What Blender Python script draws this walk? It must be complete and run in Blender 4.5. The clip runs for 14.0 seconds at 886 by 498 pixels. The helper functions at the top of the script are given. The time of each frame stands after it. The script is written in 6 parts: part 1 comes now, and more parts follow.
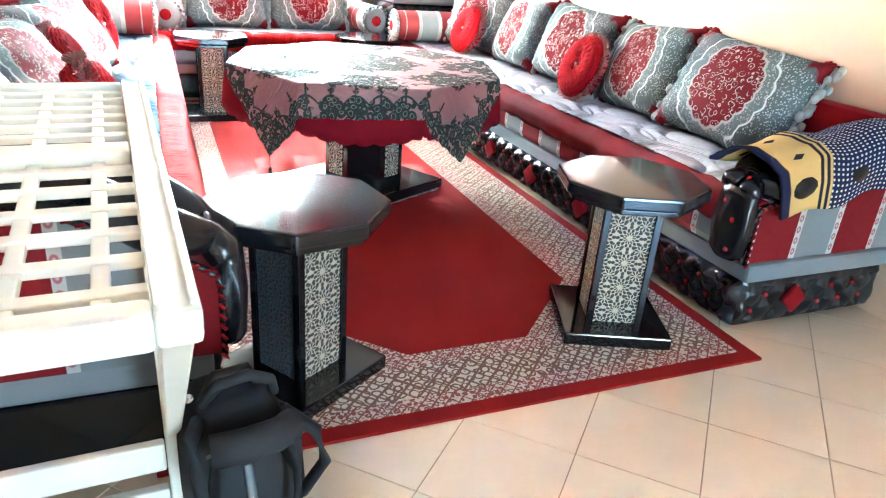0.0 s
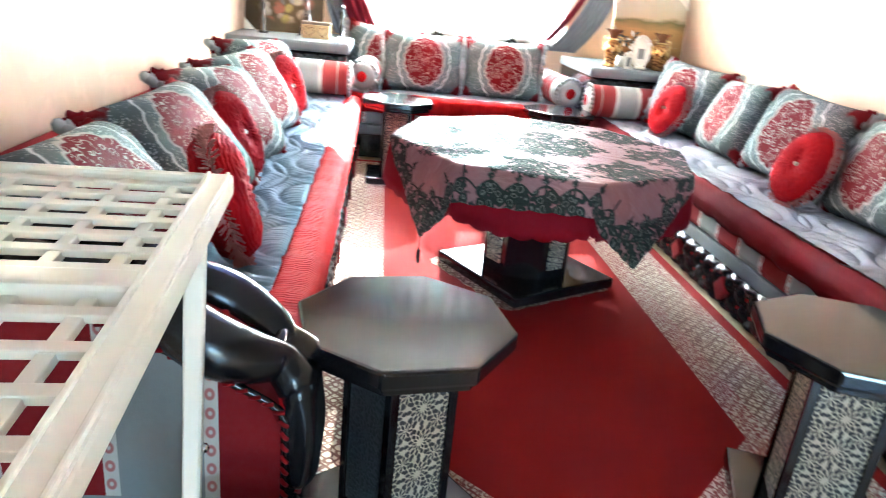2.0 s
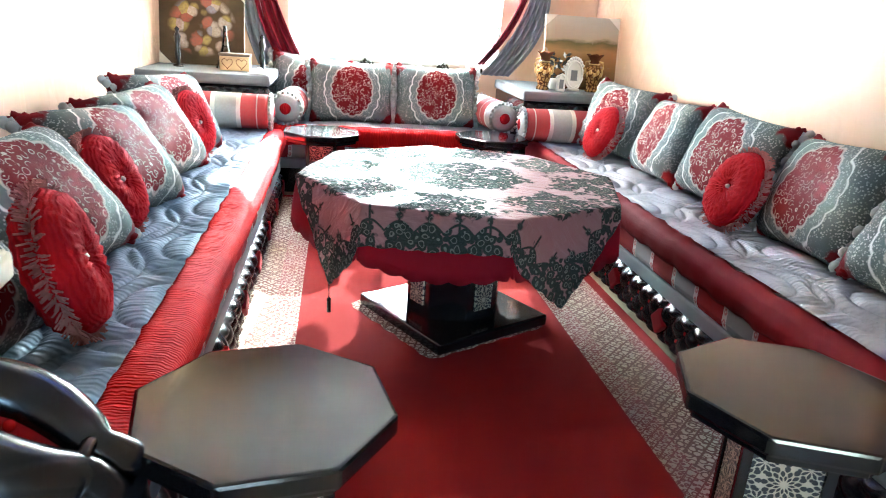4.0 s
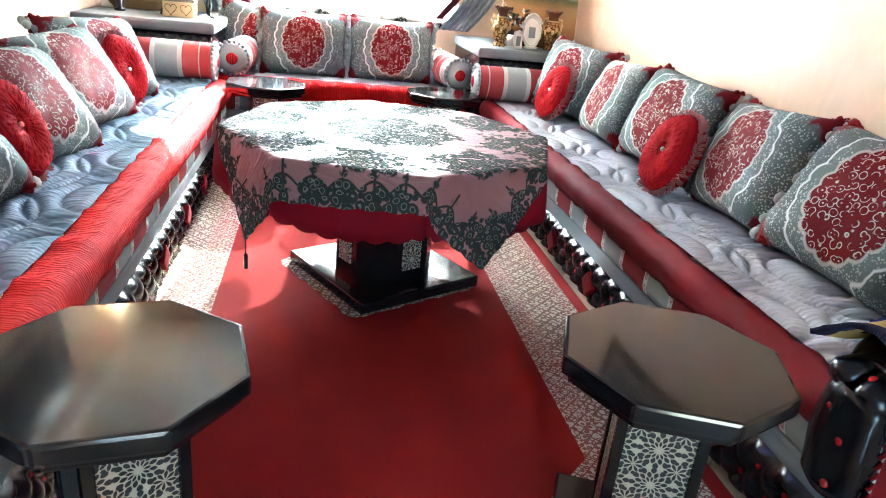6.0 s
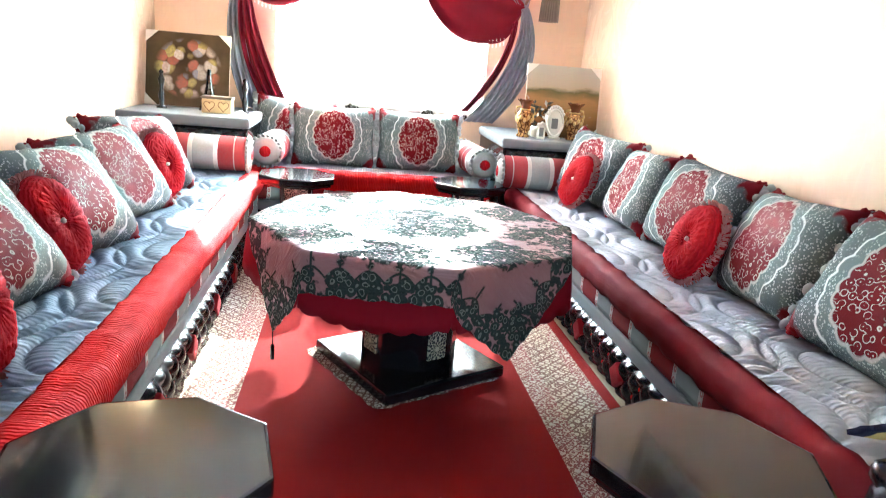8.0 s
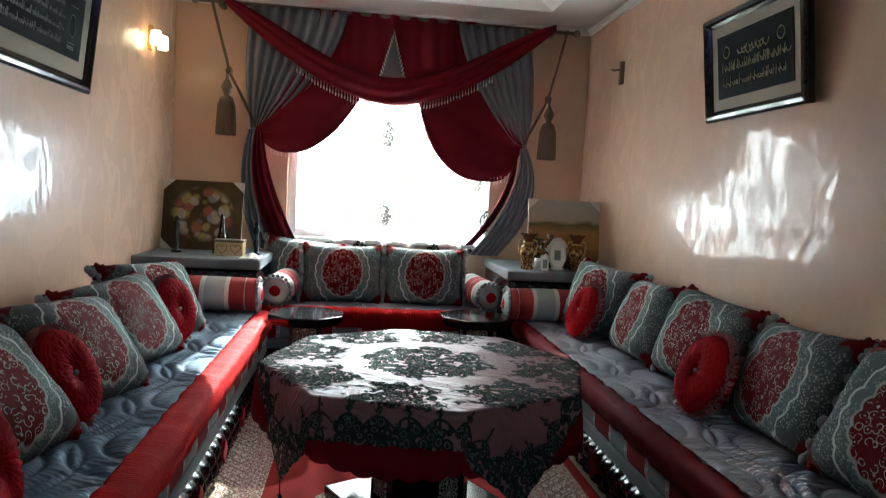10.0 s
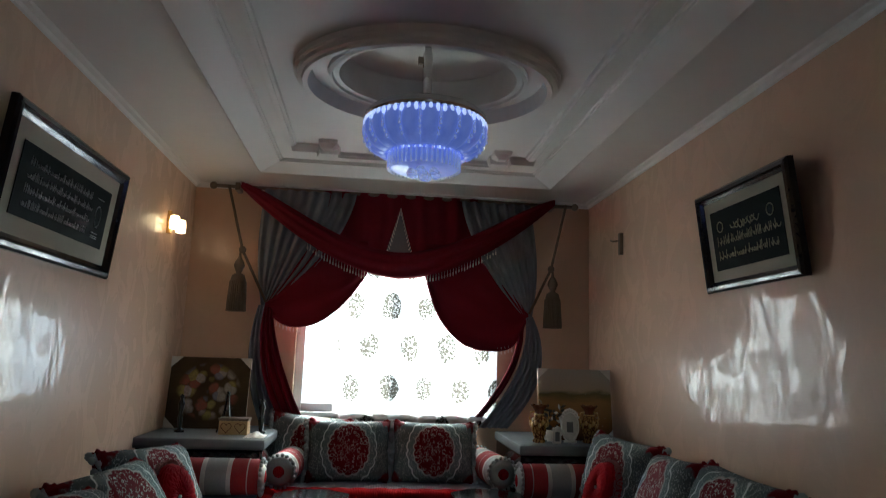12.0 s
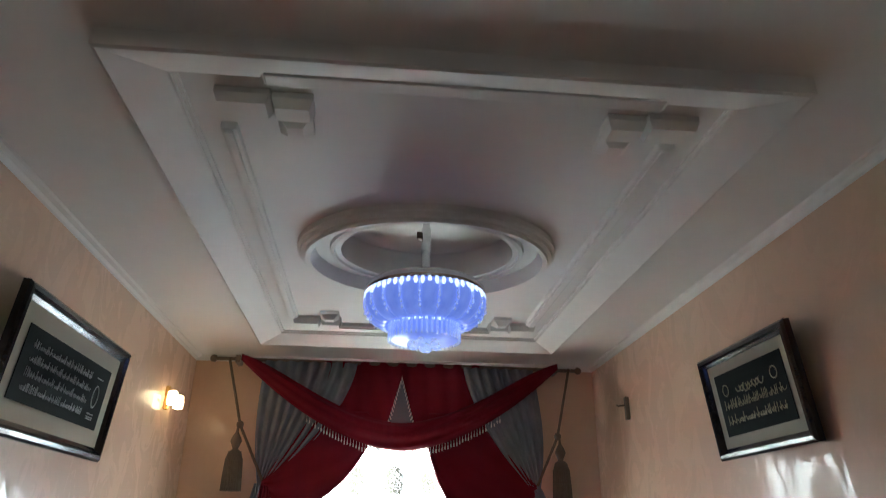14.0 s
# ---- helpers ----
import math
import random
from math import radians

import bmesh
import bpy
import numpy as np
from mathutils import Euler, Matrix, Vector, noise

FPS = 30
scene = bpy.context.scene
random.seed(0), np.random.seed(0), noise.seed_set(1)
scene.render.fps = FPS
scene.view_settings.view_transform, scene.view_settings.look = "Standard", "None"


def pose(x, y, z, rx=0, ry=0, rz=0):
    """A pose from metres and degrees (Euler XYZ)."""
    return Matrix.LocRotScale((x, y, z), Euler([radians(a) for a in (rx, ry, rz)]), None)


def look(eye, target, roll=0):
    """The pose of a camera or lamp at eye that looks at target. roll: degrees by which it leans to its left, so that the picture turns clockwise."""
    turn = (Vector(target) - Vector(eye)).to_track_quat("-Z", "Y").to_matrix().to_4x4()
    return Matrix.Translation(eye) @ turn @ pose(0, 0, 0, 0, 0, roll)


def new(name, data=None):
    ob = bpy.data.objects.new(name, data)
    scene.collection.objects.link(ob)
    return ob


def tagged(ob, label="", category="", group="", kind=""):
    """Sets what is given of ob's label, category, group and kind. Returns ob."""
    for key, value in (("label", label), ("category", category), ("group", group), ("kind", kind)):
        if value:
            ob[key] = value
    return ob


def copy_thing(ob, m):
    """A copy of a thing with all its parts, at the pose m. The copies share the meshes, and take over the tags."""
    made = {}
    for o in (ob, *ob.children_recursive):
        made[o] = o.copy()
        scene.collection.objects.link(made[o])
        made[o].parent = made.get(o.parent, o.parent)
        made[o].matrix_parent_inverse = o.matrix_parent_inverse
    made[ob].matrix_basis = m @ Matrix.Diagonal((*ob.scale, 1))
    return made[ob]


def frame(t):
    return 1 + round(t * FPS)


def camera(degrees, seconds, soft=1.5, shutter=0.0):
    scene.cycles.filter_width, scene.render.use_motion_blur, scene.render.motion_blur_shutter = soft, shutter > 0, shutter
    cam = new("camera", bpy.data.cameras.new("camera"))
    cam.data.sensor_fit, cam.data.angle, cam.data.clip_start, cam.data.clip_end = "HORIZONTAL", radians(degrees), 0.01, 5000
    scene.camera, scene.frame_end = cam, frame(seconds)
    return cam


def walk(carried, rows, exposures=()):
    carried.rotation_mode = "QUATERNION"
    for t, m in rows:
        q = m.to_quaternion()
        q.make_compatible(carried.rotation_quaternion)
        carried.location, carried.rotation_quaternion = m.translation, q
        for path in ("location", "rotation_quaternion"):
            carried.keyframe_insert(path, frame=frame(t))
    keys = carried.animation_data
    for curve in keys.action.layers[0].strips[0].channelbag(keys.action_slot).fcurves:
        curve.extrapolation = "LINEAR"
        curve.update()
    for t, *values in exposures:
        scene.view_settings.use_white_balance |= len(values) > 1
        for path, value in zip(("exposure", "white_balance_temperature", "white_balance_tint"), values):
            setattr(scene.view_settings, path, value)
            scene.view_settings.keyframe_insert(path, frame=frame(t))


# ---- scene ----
cam = camera(66.1, 14.0, soft=1.0, shutter=0.4)
PATH = [
    (0, (-0.844, -0.24, 1.219), (-0.112, 1.437, 0.411), 4.6),
    (0.5, (-0.812, -0.203, 1.225), (-0.047, 1.481, 0.464), 4.5),
    (1, (-0.76, -0.069, 1.227), (-0.023, 1.638, 0.491), 4.4),
    (1.5, (-0.706, 0.06, 1.238), (-0.098, 1.819, 0.505), 3.4),
    (2, (-0.61, 0.126, 1.255), (-0.399, 1.989, 0.557), 5.8),
    (2.5, (-0.528, 0.15, 1.243), (-0.462, 2.034, 0.577), 6.2),
    (3, (-0.457, 0.225, 1.25), (-0.294, 2.099, 0.572), 4.5),
    (3.5, (-0.442, 0.32, 1.269), (-0.16, 2.198, 0.642), 3.5),
    (5.8, (-0.162, 0.369, 1.263), (0.202, 2.202, 0.55), 5.5),
    (6, (-0.166, 0.363, 1.262), (0.205, 2.187, 0.532), 6.0),
    (6.5, (-0.163, 0.367, 1.264), (0.178, 2.2, 0.541), 5.8),
    (7, (-0.163, 0.366, 1.274), (0.138, 2.217, 0.579), 5.5),
    (7.5, (-0.167, 0.364, 1.291), (0.122, 2.247, 0.681), 5.3),
    (9.8, (-0.158, 0.317, 1.342), (0.093, 2.293, 1.161), 3.4),
    (10, (-0.168, 0.318, 1.358), (0.077, 2.298, 1.211), 3.1),
    (10.5, (-0.166, 0.31, 1.385), (0.065, 2.296, 1.367), 2.5),
    (11, (-0.168, 0.31, 1.39), (0.052, 2.296, 1.48), 2.3),
    (11.5, (-0.169, 0.302, 1.411), (0.047, 2.278, 1.625), 2.1),
    (12, (-0.18, 0.288, 1.429), (0.024, 2.251, 1.753), 1.9),
    (12.5, (-0.177, 0.279, 1.444), (0.019, 2.218, 1.892), 1.8),
    (13, (-0.174, 0.275, 1.45), (0.006, 2.19, 1.999), 1.2),
    (13.5, (-0.171, 0.266, 1.459), (0.006, 2.148, 2.114), 0.7),
    (14, (-0.182, 0.251, 1.466), (-0.003, 2.085, 2.242), 0.5),
]
walk(cam, [(t, look(e, g, r)) for t, e, g, r in PATH],
     exposures=[(0.0, 5.8, 5400, -1), (1.5, 5.75, 5400, -1), (2.0, 5.2, 5400, -1), (2.5, 4.8, 5400, -1), (3.0, 4.6, 5400, -1), (3.7, 4.75, 5400, -1), (6.0, 4.95, 5400, -1), (7.0, 5.15, 5400, -1), (7.7, 5.2, 5400, -1), (8.7, 3.9, 5450, -1), (9.8, 2.5, 5500, -1), (10.5, 1.4, 5500, -1), (11.0, 0.35, 5500, -1), (11.5, -0.3, 5500, -1), (12.0, 1.05, 5500, -1), (12.5, 2.5, 5500, -1), (13.2, 2.45, 5500, -1), (14.0, 2.05, 5500, -1)])

# ---- world, sun and large lights ----
SUN_WAY = Vector((-0.17, -1.7, -0.80)).normalized()
world = bpy.data.worlds.new("sky")
scene.world = world
world.use_nodes = True
wn = world.node_tree.nodes
sky = wn.new("ShaderNodeTexSky")
sky.sky_type, sky.sun_disc = "NISHITA", False
sky.sun_elevation = math.asin(-SUN_WAY.z)
sky.sun_rotation = math.atan2(-SUN_WAY.x, -SUN_WAY.y)
world.node_tree.links.new(sky.outputs[0], wn["Background"].inputs[0])
wn["Background"].inputs[1].default_value = 0.15
sun = new("sun", bpy.data.lights.new("sun", "SUN"))
sun.data.energy, sun.data.angle, sun.data.color = 5.0, radians(0.5), (1.0, 0.93, 0.82)
sun.matrix_world = look((0, 0, 0), SUN_WAY)


def area(name, eye, target, w, h, watts, colour):
    lamp = new(name, bpy.data.lights.new(name, "AREA"))
    lamp.data.shape, lamp.data.size, lamp.data.size_y = "RECTANGLE", w, h
    lamp.data.energy, lamp.data.color = watts, colour
    lamp.matrix_world = look(eye, target)
    return lamp


area("window_daylight", (0.07, 6.33, 1.62), (0.07, 3.0, 1.1), 1.6, 1.25, 10, (0.93, 0.97, 1.0))
# added fill for the near floor and front faces; its source is unseen
area("rear_fill", (0.25, -3.05, 1.2), (0.25, 2.0, 0.7), 0.8, 2.0, 0.22, (1.0, 0.96, 0.9))


# ---- materials ----
class Nodes:
    """A small writer of node trees."""

    def __init__(self, name):
        self.mat = bpy.data.materials.new(name)
        self.mat.use_nodes = True
        self.tree = self.mat.node_tree
        self.bsdf = self.tree.nodes["Principled BSDF"]

    def link(self, a, b):
        self.tree.links.new(a, b)

    def put(self, socket, value):
        if hasattr(value, "is_output"):
            self.link(value, socket)
        else:
            socket.default_value = value

    def set(self, **values):
        for key, value in values.items():
            self.put(self.bsdf.inputs[key.replace("_", " ")], value)
        return self

    def coords(self, kind="Object"):
        return self.tree.nodes.new("ShaderNodeTexCoord").outputs[kind]

    def scaled(self, vec, scale=(1, 1, 1), turn=(0, 0, 0), shift=(0, 0, 0)):
        n = self.tree.nodes.new("ShaderNodeMapping")
        self.link(vec, n.inputs[0])
        n.inputs[1].default_value, n.inputs[2].default_value, n.inputs[3].default_value = shift, turn, scale
        return n.outputs[0]

    def noise(self, vec, scale, detail=4.0, rough=0.55, distort=0.0):
        n = self.tree.nodes.new("ShaderNodeTexNoise")
        self.link(vec, n.inputs["Vector"])
        n.inputs["Scale"].default_value, n.inputs["Detail"].default_value = scale, detail
        n.inputs["Roughness"].default_value, n.inputs["Distortion"].default_value = rough, distort
        return n.outputs["Fac"]

    def noise_vec(self, vec, scale, amount):
        n = self.tree.nodes.new("ShaderNodeTexNoise")
        self.link(vec, n.inputs["Vector"])
        n.inputs["Scale"].default_value = scale
        s = self.vmath("SCALE", self.vmath("SUBTRACT", n.outputs["Color"], (0.5, 0.5, 0.5)), amount)
        return self.vmath("ADD", vec, s)

    def vmath(self, op, a, b):
        n = self.tree.nodes.new("ShaderNodeVectorMath")
        n.operation = op
        self.put(n.inputs[0], a)
        if op == "SCALE":
            self.put(n.inputs[3], b)
        else:
            self.put(n.inputs[1], b)
        return n.outputs["Value"] if op in ("LENGTH", "DISTANCE", "DOT_PRODUCT") else n.outputs[0]

    def voronoi(self, vec, scale, feature="F1", out="Distance", rnd=1.0):
        n = self.tree.nodes.new("ShaderNodeTexVoronoi")
        n.feature = feature
        self.link(vec, n.inputs["Vector"])
        n.inputs["Scale"].default_value, n.inputs["Randomness"].default_value = scale, rnd
        return n.outputs[out]

    def wave(self, vec, scale, distort=0.0, way="X", detail=2.0):
        n = self.tree.nodes.new("ShaderNodeTexWave")
        n.bands_direction = way
        self.link(vec, n.inputs["Vector"])
        n.inputs["Scale"].default_value, n.inputs["Distortion"].default_value = scale, distort
        n.inputs["Detail"].default_value = detail
        return n.outputs["Fac"]

    def math(self, op, a, b=0.0, c=0.0):
        n = self.tree.nodes.new("ShaderNodeMath")
        n.operation = op
        for socket, value in zip(n.inputs, (a, b, c)):
            self.put(socket, value)
        return n.outputs[0]

    def ramp(self, fac, *stops, hard=False):
        n = self.tree.nodes.new("ShaderNodeValToRGB")
        n.color_ramp.interpolation = "CONSTANT" if hard else "LINEAR"
        self.link(fac, n.inputs[0])
        e = n.color_ramp.elements
        while len(e) < len(stops):
            e.new(0.5)
        for el, (p, c) in zip(e, stops):
            el.position = p
            el.color = (*c, 1) if len(c) == 3 else c
        return n.outputs[0]

    def mix(self, fac, a, b, mode="MIX"):
        n = self.tree.nodes.new("ShaderNodeMix")
        n.data_type, n.blend_type = "RGBA", mode
        self.put(n.inputs[0], fac)
        for socket, v in ((n.inputs[6], a), (n.inputs[7], b)):
            self.put(socket, (*v, 1) if isinstance(v, tuple) and len(v) == 3 else v)
        return n.outputs[2]

    def split(self, vec):
        n = self.tree.nodes.new("ShaderNodeSeparateXYZ")
        self.link(vec, n.inputs[0])
        return n.outputs

    def join(self, x, y, z):
        n = self.tree.nodes.new("ShaderNodeCombineXYZ")
        for s, v in zip(n.inputs, (x, y, z)):
            self.put(s, v)
        return n.outputs[0]

    def step(self, value, edge, soft=0.01):
        n = self.tree.nodes.new("ShaderNodeMapRange")
        n.clamp = True
        self.put(n.inputs[0], value)
        n.inputs[1].default_value, n.inputs[2].default_value = edge - soft, edge + soft
        return n.outputs[0]

    def bump(self, height, strength=0.3, distance=0.01, normal=None):
        n = self.tree.nodes.new("ShaderNodeBump")
        n.inputs["Strength"].default_value, n.inputs["Distance"].default_value = strength, distance
        self.put(n.inputs["Height"], height)
        if normal is not None:
            self.link(normal, n.inputs["Normal"])
        self.link(n.outputs[0], self.bsdf.inputs["Normal"])
        return n.outputs[0]


def plain(name, colour, rough=0.5, metal=0.0, grain=30.0, vary=0.12, relief=0.15, coat=0.0):
    """A surface of one colour with fine and broad variation."""
    n = Nodes(name)
    c = n.coords()
    fine, broad = n.noise(c, grain), n.noise(c, 2.3, 2.0)
    low = tuple(v * (1 - vary) for v in colour)
    high = tuple(min(1, v * (1 + vary)) for v in colour)
    col = n.mix(n.math("MULTIPLY", n.math("ADD", fine, broad), 0.5), low, high)
    n.set(Base_Color=col, Metallic=metal, Coat_Weight=coat)
    n.set(Roughness=n.math("ADD", n.math("MULTIPLY", broad, 0.16), max(0.02, rough - 0.08)))
    n.bump(fine, relief, 0.002)
    return n.mat


def wall_paint():
    n = Nodes("glossy_peach_plaster")
    c = n.coords()
    broad = n.noise(c, 1.1, 4.0)
    trowel = n.math("ADD", n.noise(n.scaled(c, (1.0, 1.0, 0.42)), 7.5, 1.0, 0.5, 1.0), n.math("MULTIPLY", n.noise(c, 2.0, 2.0), 0.7))
    fine = n.noise(c, 26.0, 2.0)
    n.set(Base_Color=n.mix(broad, (0.59, 0.395, 0.265), (0.68, 0.48, 0.345)))
    patch = n.noise(n.scaled(c, (1.2, 1.0, 0.7)), 4.2, 3.0, 0.6, 1.5)
    n.set(Roughness=0.36, Specular_IOR_Level=0.18, Coat_Weight=n.math("ADD", 0.15, n.math("MULTIPLY", n.step(patch, 0.48, 0.02), 0.42)), Coat_IOR=1.52, Coat_Roughness=n.math("ADD", 0.01, n.math("MULTIPLY", broad, 0.03)))
    n.link(n.bump(n.math("ADD", trowel, n.math("MULTIPLY", fine, 0.01)), 0.14, 0.02), n.bsdf.inputs["Coat Normal"])
    return n.mat


def carpet_field():
    n = Nodes("red_carpet_pile")
    c = n.coords()
    pile, broad = n.noise(c, 420.0, 2.0), n.noise(c, 3.0, 3.0)
    n.set(Base_Color=n.mix(n.math("MULTIPLY", n.math("ADD", pile, broad), 0.5), (0.14, 0.006, 0.006), (0.27, 0.015, 0.014)), Roughness=0.95, Specular_IOR_Level=0.06)
    n.set(Sheen_Weight=0.0)
    n.bump(pile, 0.5, 0.004)
    return n.mat


def carpet_border(name, ground, figure, scale, fill):
    """Woven border: curling figures in rows of lozenges on a pale ground."""
    n = Nodes(name)
    c = n.coords()
    x, y, _ = n.split(c)
    w = n.noise_vec(c, 24.0, 0.02)
    curls = n.math("ABSOLUTE", n.math("SUBTRACT", n.math("FRACT", n.math("MULTIPLY", n.voronoi(w, scale, rnd=0.3), 2.2)), 0.5))
    p = 2.2 / scale
    a = n.math("ABSOLUTE", n.math("SUBTRACT", n.math("FRACT", n.math("DIVIDE", n.math("ADD", x, y), p)), 0.5))
    b = n.math("ABSOLUTE", n.math("SUBTRACT", n.math("FRACT", n.math("DIVIDE", n.math("SUBTRACT", x, y), p)), 0.5))
    lattice = n.math("SUBTRACT", 1.0, n.step(n.math("MINIMUM", a, b), 0.075, 0.02))
    fac = n.math("MAXIMUM", n.step(curls, 0.5 - fill * 0.5, 0.04), lattice)
    pile = n.noise(c, 380.0, 2.0)
    col = n.mix(n.math("MULTIPLY", fac, 0.92), ground, figure)
    n.set(Base_Color=n.mix(n.math("MULTIPLY", pile, 0.35), col, (0.1, 0.06, 0.05)), Roughness=0.95, Specular_IOR_Level=0.1)
    n.bump(pile, 0.4, 0.003)
    return n.mat


def tile_floor():
    n = Nodes("beige_polished_tile")
    c = n.coords()
    info = n.tree.nodes.new("ShaderNodeObjectInfo")
    veins = n.noise(c, 5.0, 6.0, 0.6, 1.2)
    col = n.mix(veins, (0.66, 0.51, 0.35), (0.78, 0.64, 0.47))
    col = n.mix(n.math("MULTIPLY", info.outputs["Random"], 0.25), col, (0.70, 0.52, 0.36))
    n.set(Base_Color=col, Roughness=n.math("ADD", 0.14, n.math("MULTIPLY", n.noise(c, 9.0), 0.15)))
    return n.mat


def velvet_stripe(axis):
    """Furnishing cloth: red and grey stripes with narrow flowered bands between."""
    n = Nodes("striped_furnishing_cloth")
    c = n.coords()
    xyz = n.split(c)
    s = n.math("FRACT", n.math("DIVIDE", n.math("ADD", xyz[0], xyz[1]), 0.40))
    band = n.ramp(s, (0.0, (0.16, 0.004, 0.007)), (0.36, (0.46, 0.44, 0.41)), (0.43, (0.20, 0.215, 0.215)), (0.57, (0.20, 0.215, 0.215)),
                  (0.83, (0.46, 0.44, 0.41)), (0.90, (0.16, 0.004, 0.007)), hard=True)
    seam = n.math("ADD", n.step(n.math("ABSOLUTE", n.math("SUBTRACT", s, 0.395)), 0.035, 0.004), 0.0)
    seam2 = n.step(n.math("ABSOLUTE", n.math("SUBTRACT", s, 0.865)), 0.035, 0.004)
    inside = n.math("SUBTRACT", 1.0, n.math("MINIMUM", seam, seam2))
    up = n.math("SUBTRACT", n.math("FRACT", n.math("DIVIDE", xyz[2], 0.042)), 0.5)
    nearest = n.math("MINIMUM", n.math("ABSOLUTE", n.math("SUBTRACT", s, 0.395)), n.math("ABSOLUTE", n.math("SUBTRACT", s, 0.865)))
    rr = n.vmath("LENGTH", n.join(n.math("DIVIDE", nearest, 0.075), up, 0.0), (0, 0, 0))
    dots = n.math("SUBTRACT", 1.0, n.step(n.math("ABSOLUTE", n.math("SUBTRACT", rr, 0.22)), 0.10, 0.04))
    col = n.mix(n.math("MULTIPLY", inside, n.math("MULTIPLY", dots, 0.75)), band, (0.30, 0.03, 0.035))
    weave = n.noise(c, 300.0, 2.0)
    fl = n.noise(c, 60.0, 3.0)
    n.set(Base_Color=n.mix(n.math("MULTIPLY", fl, 0.18), col, (0.10, 0.07, 0.07)), Roughness=0.85, Specular_IOR_Level=0.1)
    n.bump(weave, 0.3, 0.002)
    return n.mat


def ruched(name, low, high, axis_scale, pleat="Y"):
    """Satin gathered into fine folds across its length, with two rows of stitching pulled through by the gathers."""
    n = Nodes(name)
    c = n.noise_vec(n.coords(), 9.0, 0.012)
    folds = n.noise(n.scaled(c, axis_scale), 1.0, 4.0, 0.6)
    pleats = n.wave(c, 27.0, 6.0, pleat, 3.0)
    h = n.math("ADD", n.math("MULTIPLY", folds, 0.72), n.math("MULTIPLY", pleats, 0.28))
    # fold height also darkens the colour, painting shade into the hollows
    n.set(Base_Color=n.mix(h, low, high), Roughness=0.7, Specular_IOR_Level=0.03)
    n.bump(h, 0.8, 0.010)
    return n.mat


def quilt_cloth(name, low, high):
    """Stitched cover, drawn into fine parallel pleats between its seams."""
    n = Nodes(name)
    c = n.coords()
    w = n.noise_vec(c, 5.0, 0.03)
    pleats = n.math("ADD", n.math("MULTIPLY", n.wave(w, 17.0, 1.2, "Y", 1.0), 0.6), n.math("MULTIPLY", n.noise(n.scaled(w, (9, 60, 9)), 1.0, 3.0), 0.6))
    n.set(Base_Color=n.mix(n.noise(c, 12.0), low, high), Roughness=0.8, Specular_IOR_Level=0.06)
    n.bump(n.math("ADD", pleats, n.math("MULTIPLY", n.noise(c, 260.0), 0.2)), 0.5, 0.006)
    return n.mat


def cushion_cloth():
    """Grey jacquard with silver flecks, an oval red medallion of curls, and red corners."""
    n = Nodes("grey_medallion_jacquard")
    c = n.coords()
    x, y, z = n.split(c)
    wob = n.math("MULTIPLY", n.math("SUBTRACT", n.noise(c, 22.0, 1.0), 0.5), 0.10)
    r = n.math("ADD", n.vmath("LENGTH", n.join(n.math("DIVIDE", x, 0.155), n.math("DIVIDE", z, 0.19), 0.0), (0, 0, 0)), wob)
    ang = n.math("ARCTAN2", z, x)
    r = n.math("ADD", r, n.math("MULTIPLY", n.math("ABSOLUTE", n.math("SINE", n.math("MULTIPLY", ang, 9.0))), -0.07))
    inside = n.math("SUBTRACT", 1.0, n.step(r, 0.92, 0.02))
    rim = n.math("SUBTRACT", 1.0, n.step(n.math("ABSOLUTE", n.math("SUBTRACT", r, 1.28)), 0.026, 0.014))
    w = n.noise_vec(c, 18.0, 0.012)
    curl = n.voronoi(w, 36.0, rnd=0.75)
    rings = n.math("SUBTRACT", 1.0, n.step(n.math("ABSOLUTE", n.math("SUBTRACT", curl, 0.46)), 0.035, 0.03))
    hearts = n.math("SUBTRACT", 1.0, n.step(curl, 0.10, 0.04))
    lines = n.math("MULTIPLY", n.math("MAXIMUM", n.math("MULTIPLY", rings, n.step(n.noise(c, 34.0, 1.0), 0.47, 0.04)), hearts), inside)
    fleck = n.math("MULTIPLY", n.math("SUBTRACT", 1.0, n.step(n.voronoi(n.noise_vec(c, 60.0, 0.012), 105.0), 0.34, 0.08)), n.step(n.noise(c, 16.0, 2.0), 0.43, 0.08))
    grey = n.mix(n.noise(c, 5.0, 3.0), (0.065, 0.085, 0.085), (0.14, 0.168, 0.165))
    grey = n.mix(n.math("MULTIPLY", fleck, 0.8), grey, (0.52, 0.55, 0.53))
    halo = n.math("SUBTRACT", 1.0, n.step(r, 1.26, 0.02))
    col = n.mix(n.math("MULTIPLY", halo, 0.14), grey, (0.36, 0.41, 0.40))
    col = n.mix(rim, col, (0.66, 0.69, 0.67))
    edge = n.math("SUBTRACT", 1.0, n.step(n.math("ABSOLUTE", n.math("SUBTRACT", r, 0.95)), 0.03, 0.015))
    col = n.mix(inside, col, (0.13, 0.002, 0.006))
    col = n.mix(n.math("MULTIPLY", edge, 0.8), col, (0.50, 0.45, 0.40))
    col = n.mix(n.math("MULTIPLY", lines, 0.9), col, (0.58, 0.52, 0.45))
    corner = n.step(n.math("ADD", n.math("ADD", n.math("ABSOLUTE", x), n.math("ABSOLUTE", z)), wob), 0.450, 0.012)
    col = n.mix(corner, col, (0.14, 0.004, 0.008))
    n.set(Base_Color=col, Roughness=0.75, Specular_IOR_Level=0.14)
    n.bump(n.math("ADD", n.math("MULTIPLY", n.math("ADD", lines, fleck), 0.5), n.noise(c, 280.0, 2.0)), 0.35, 0.003)
    return n.mat


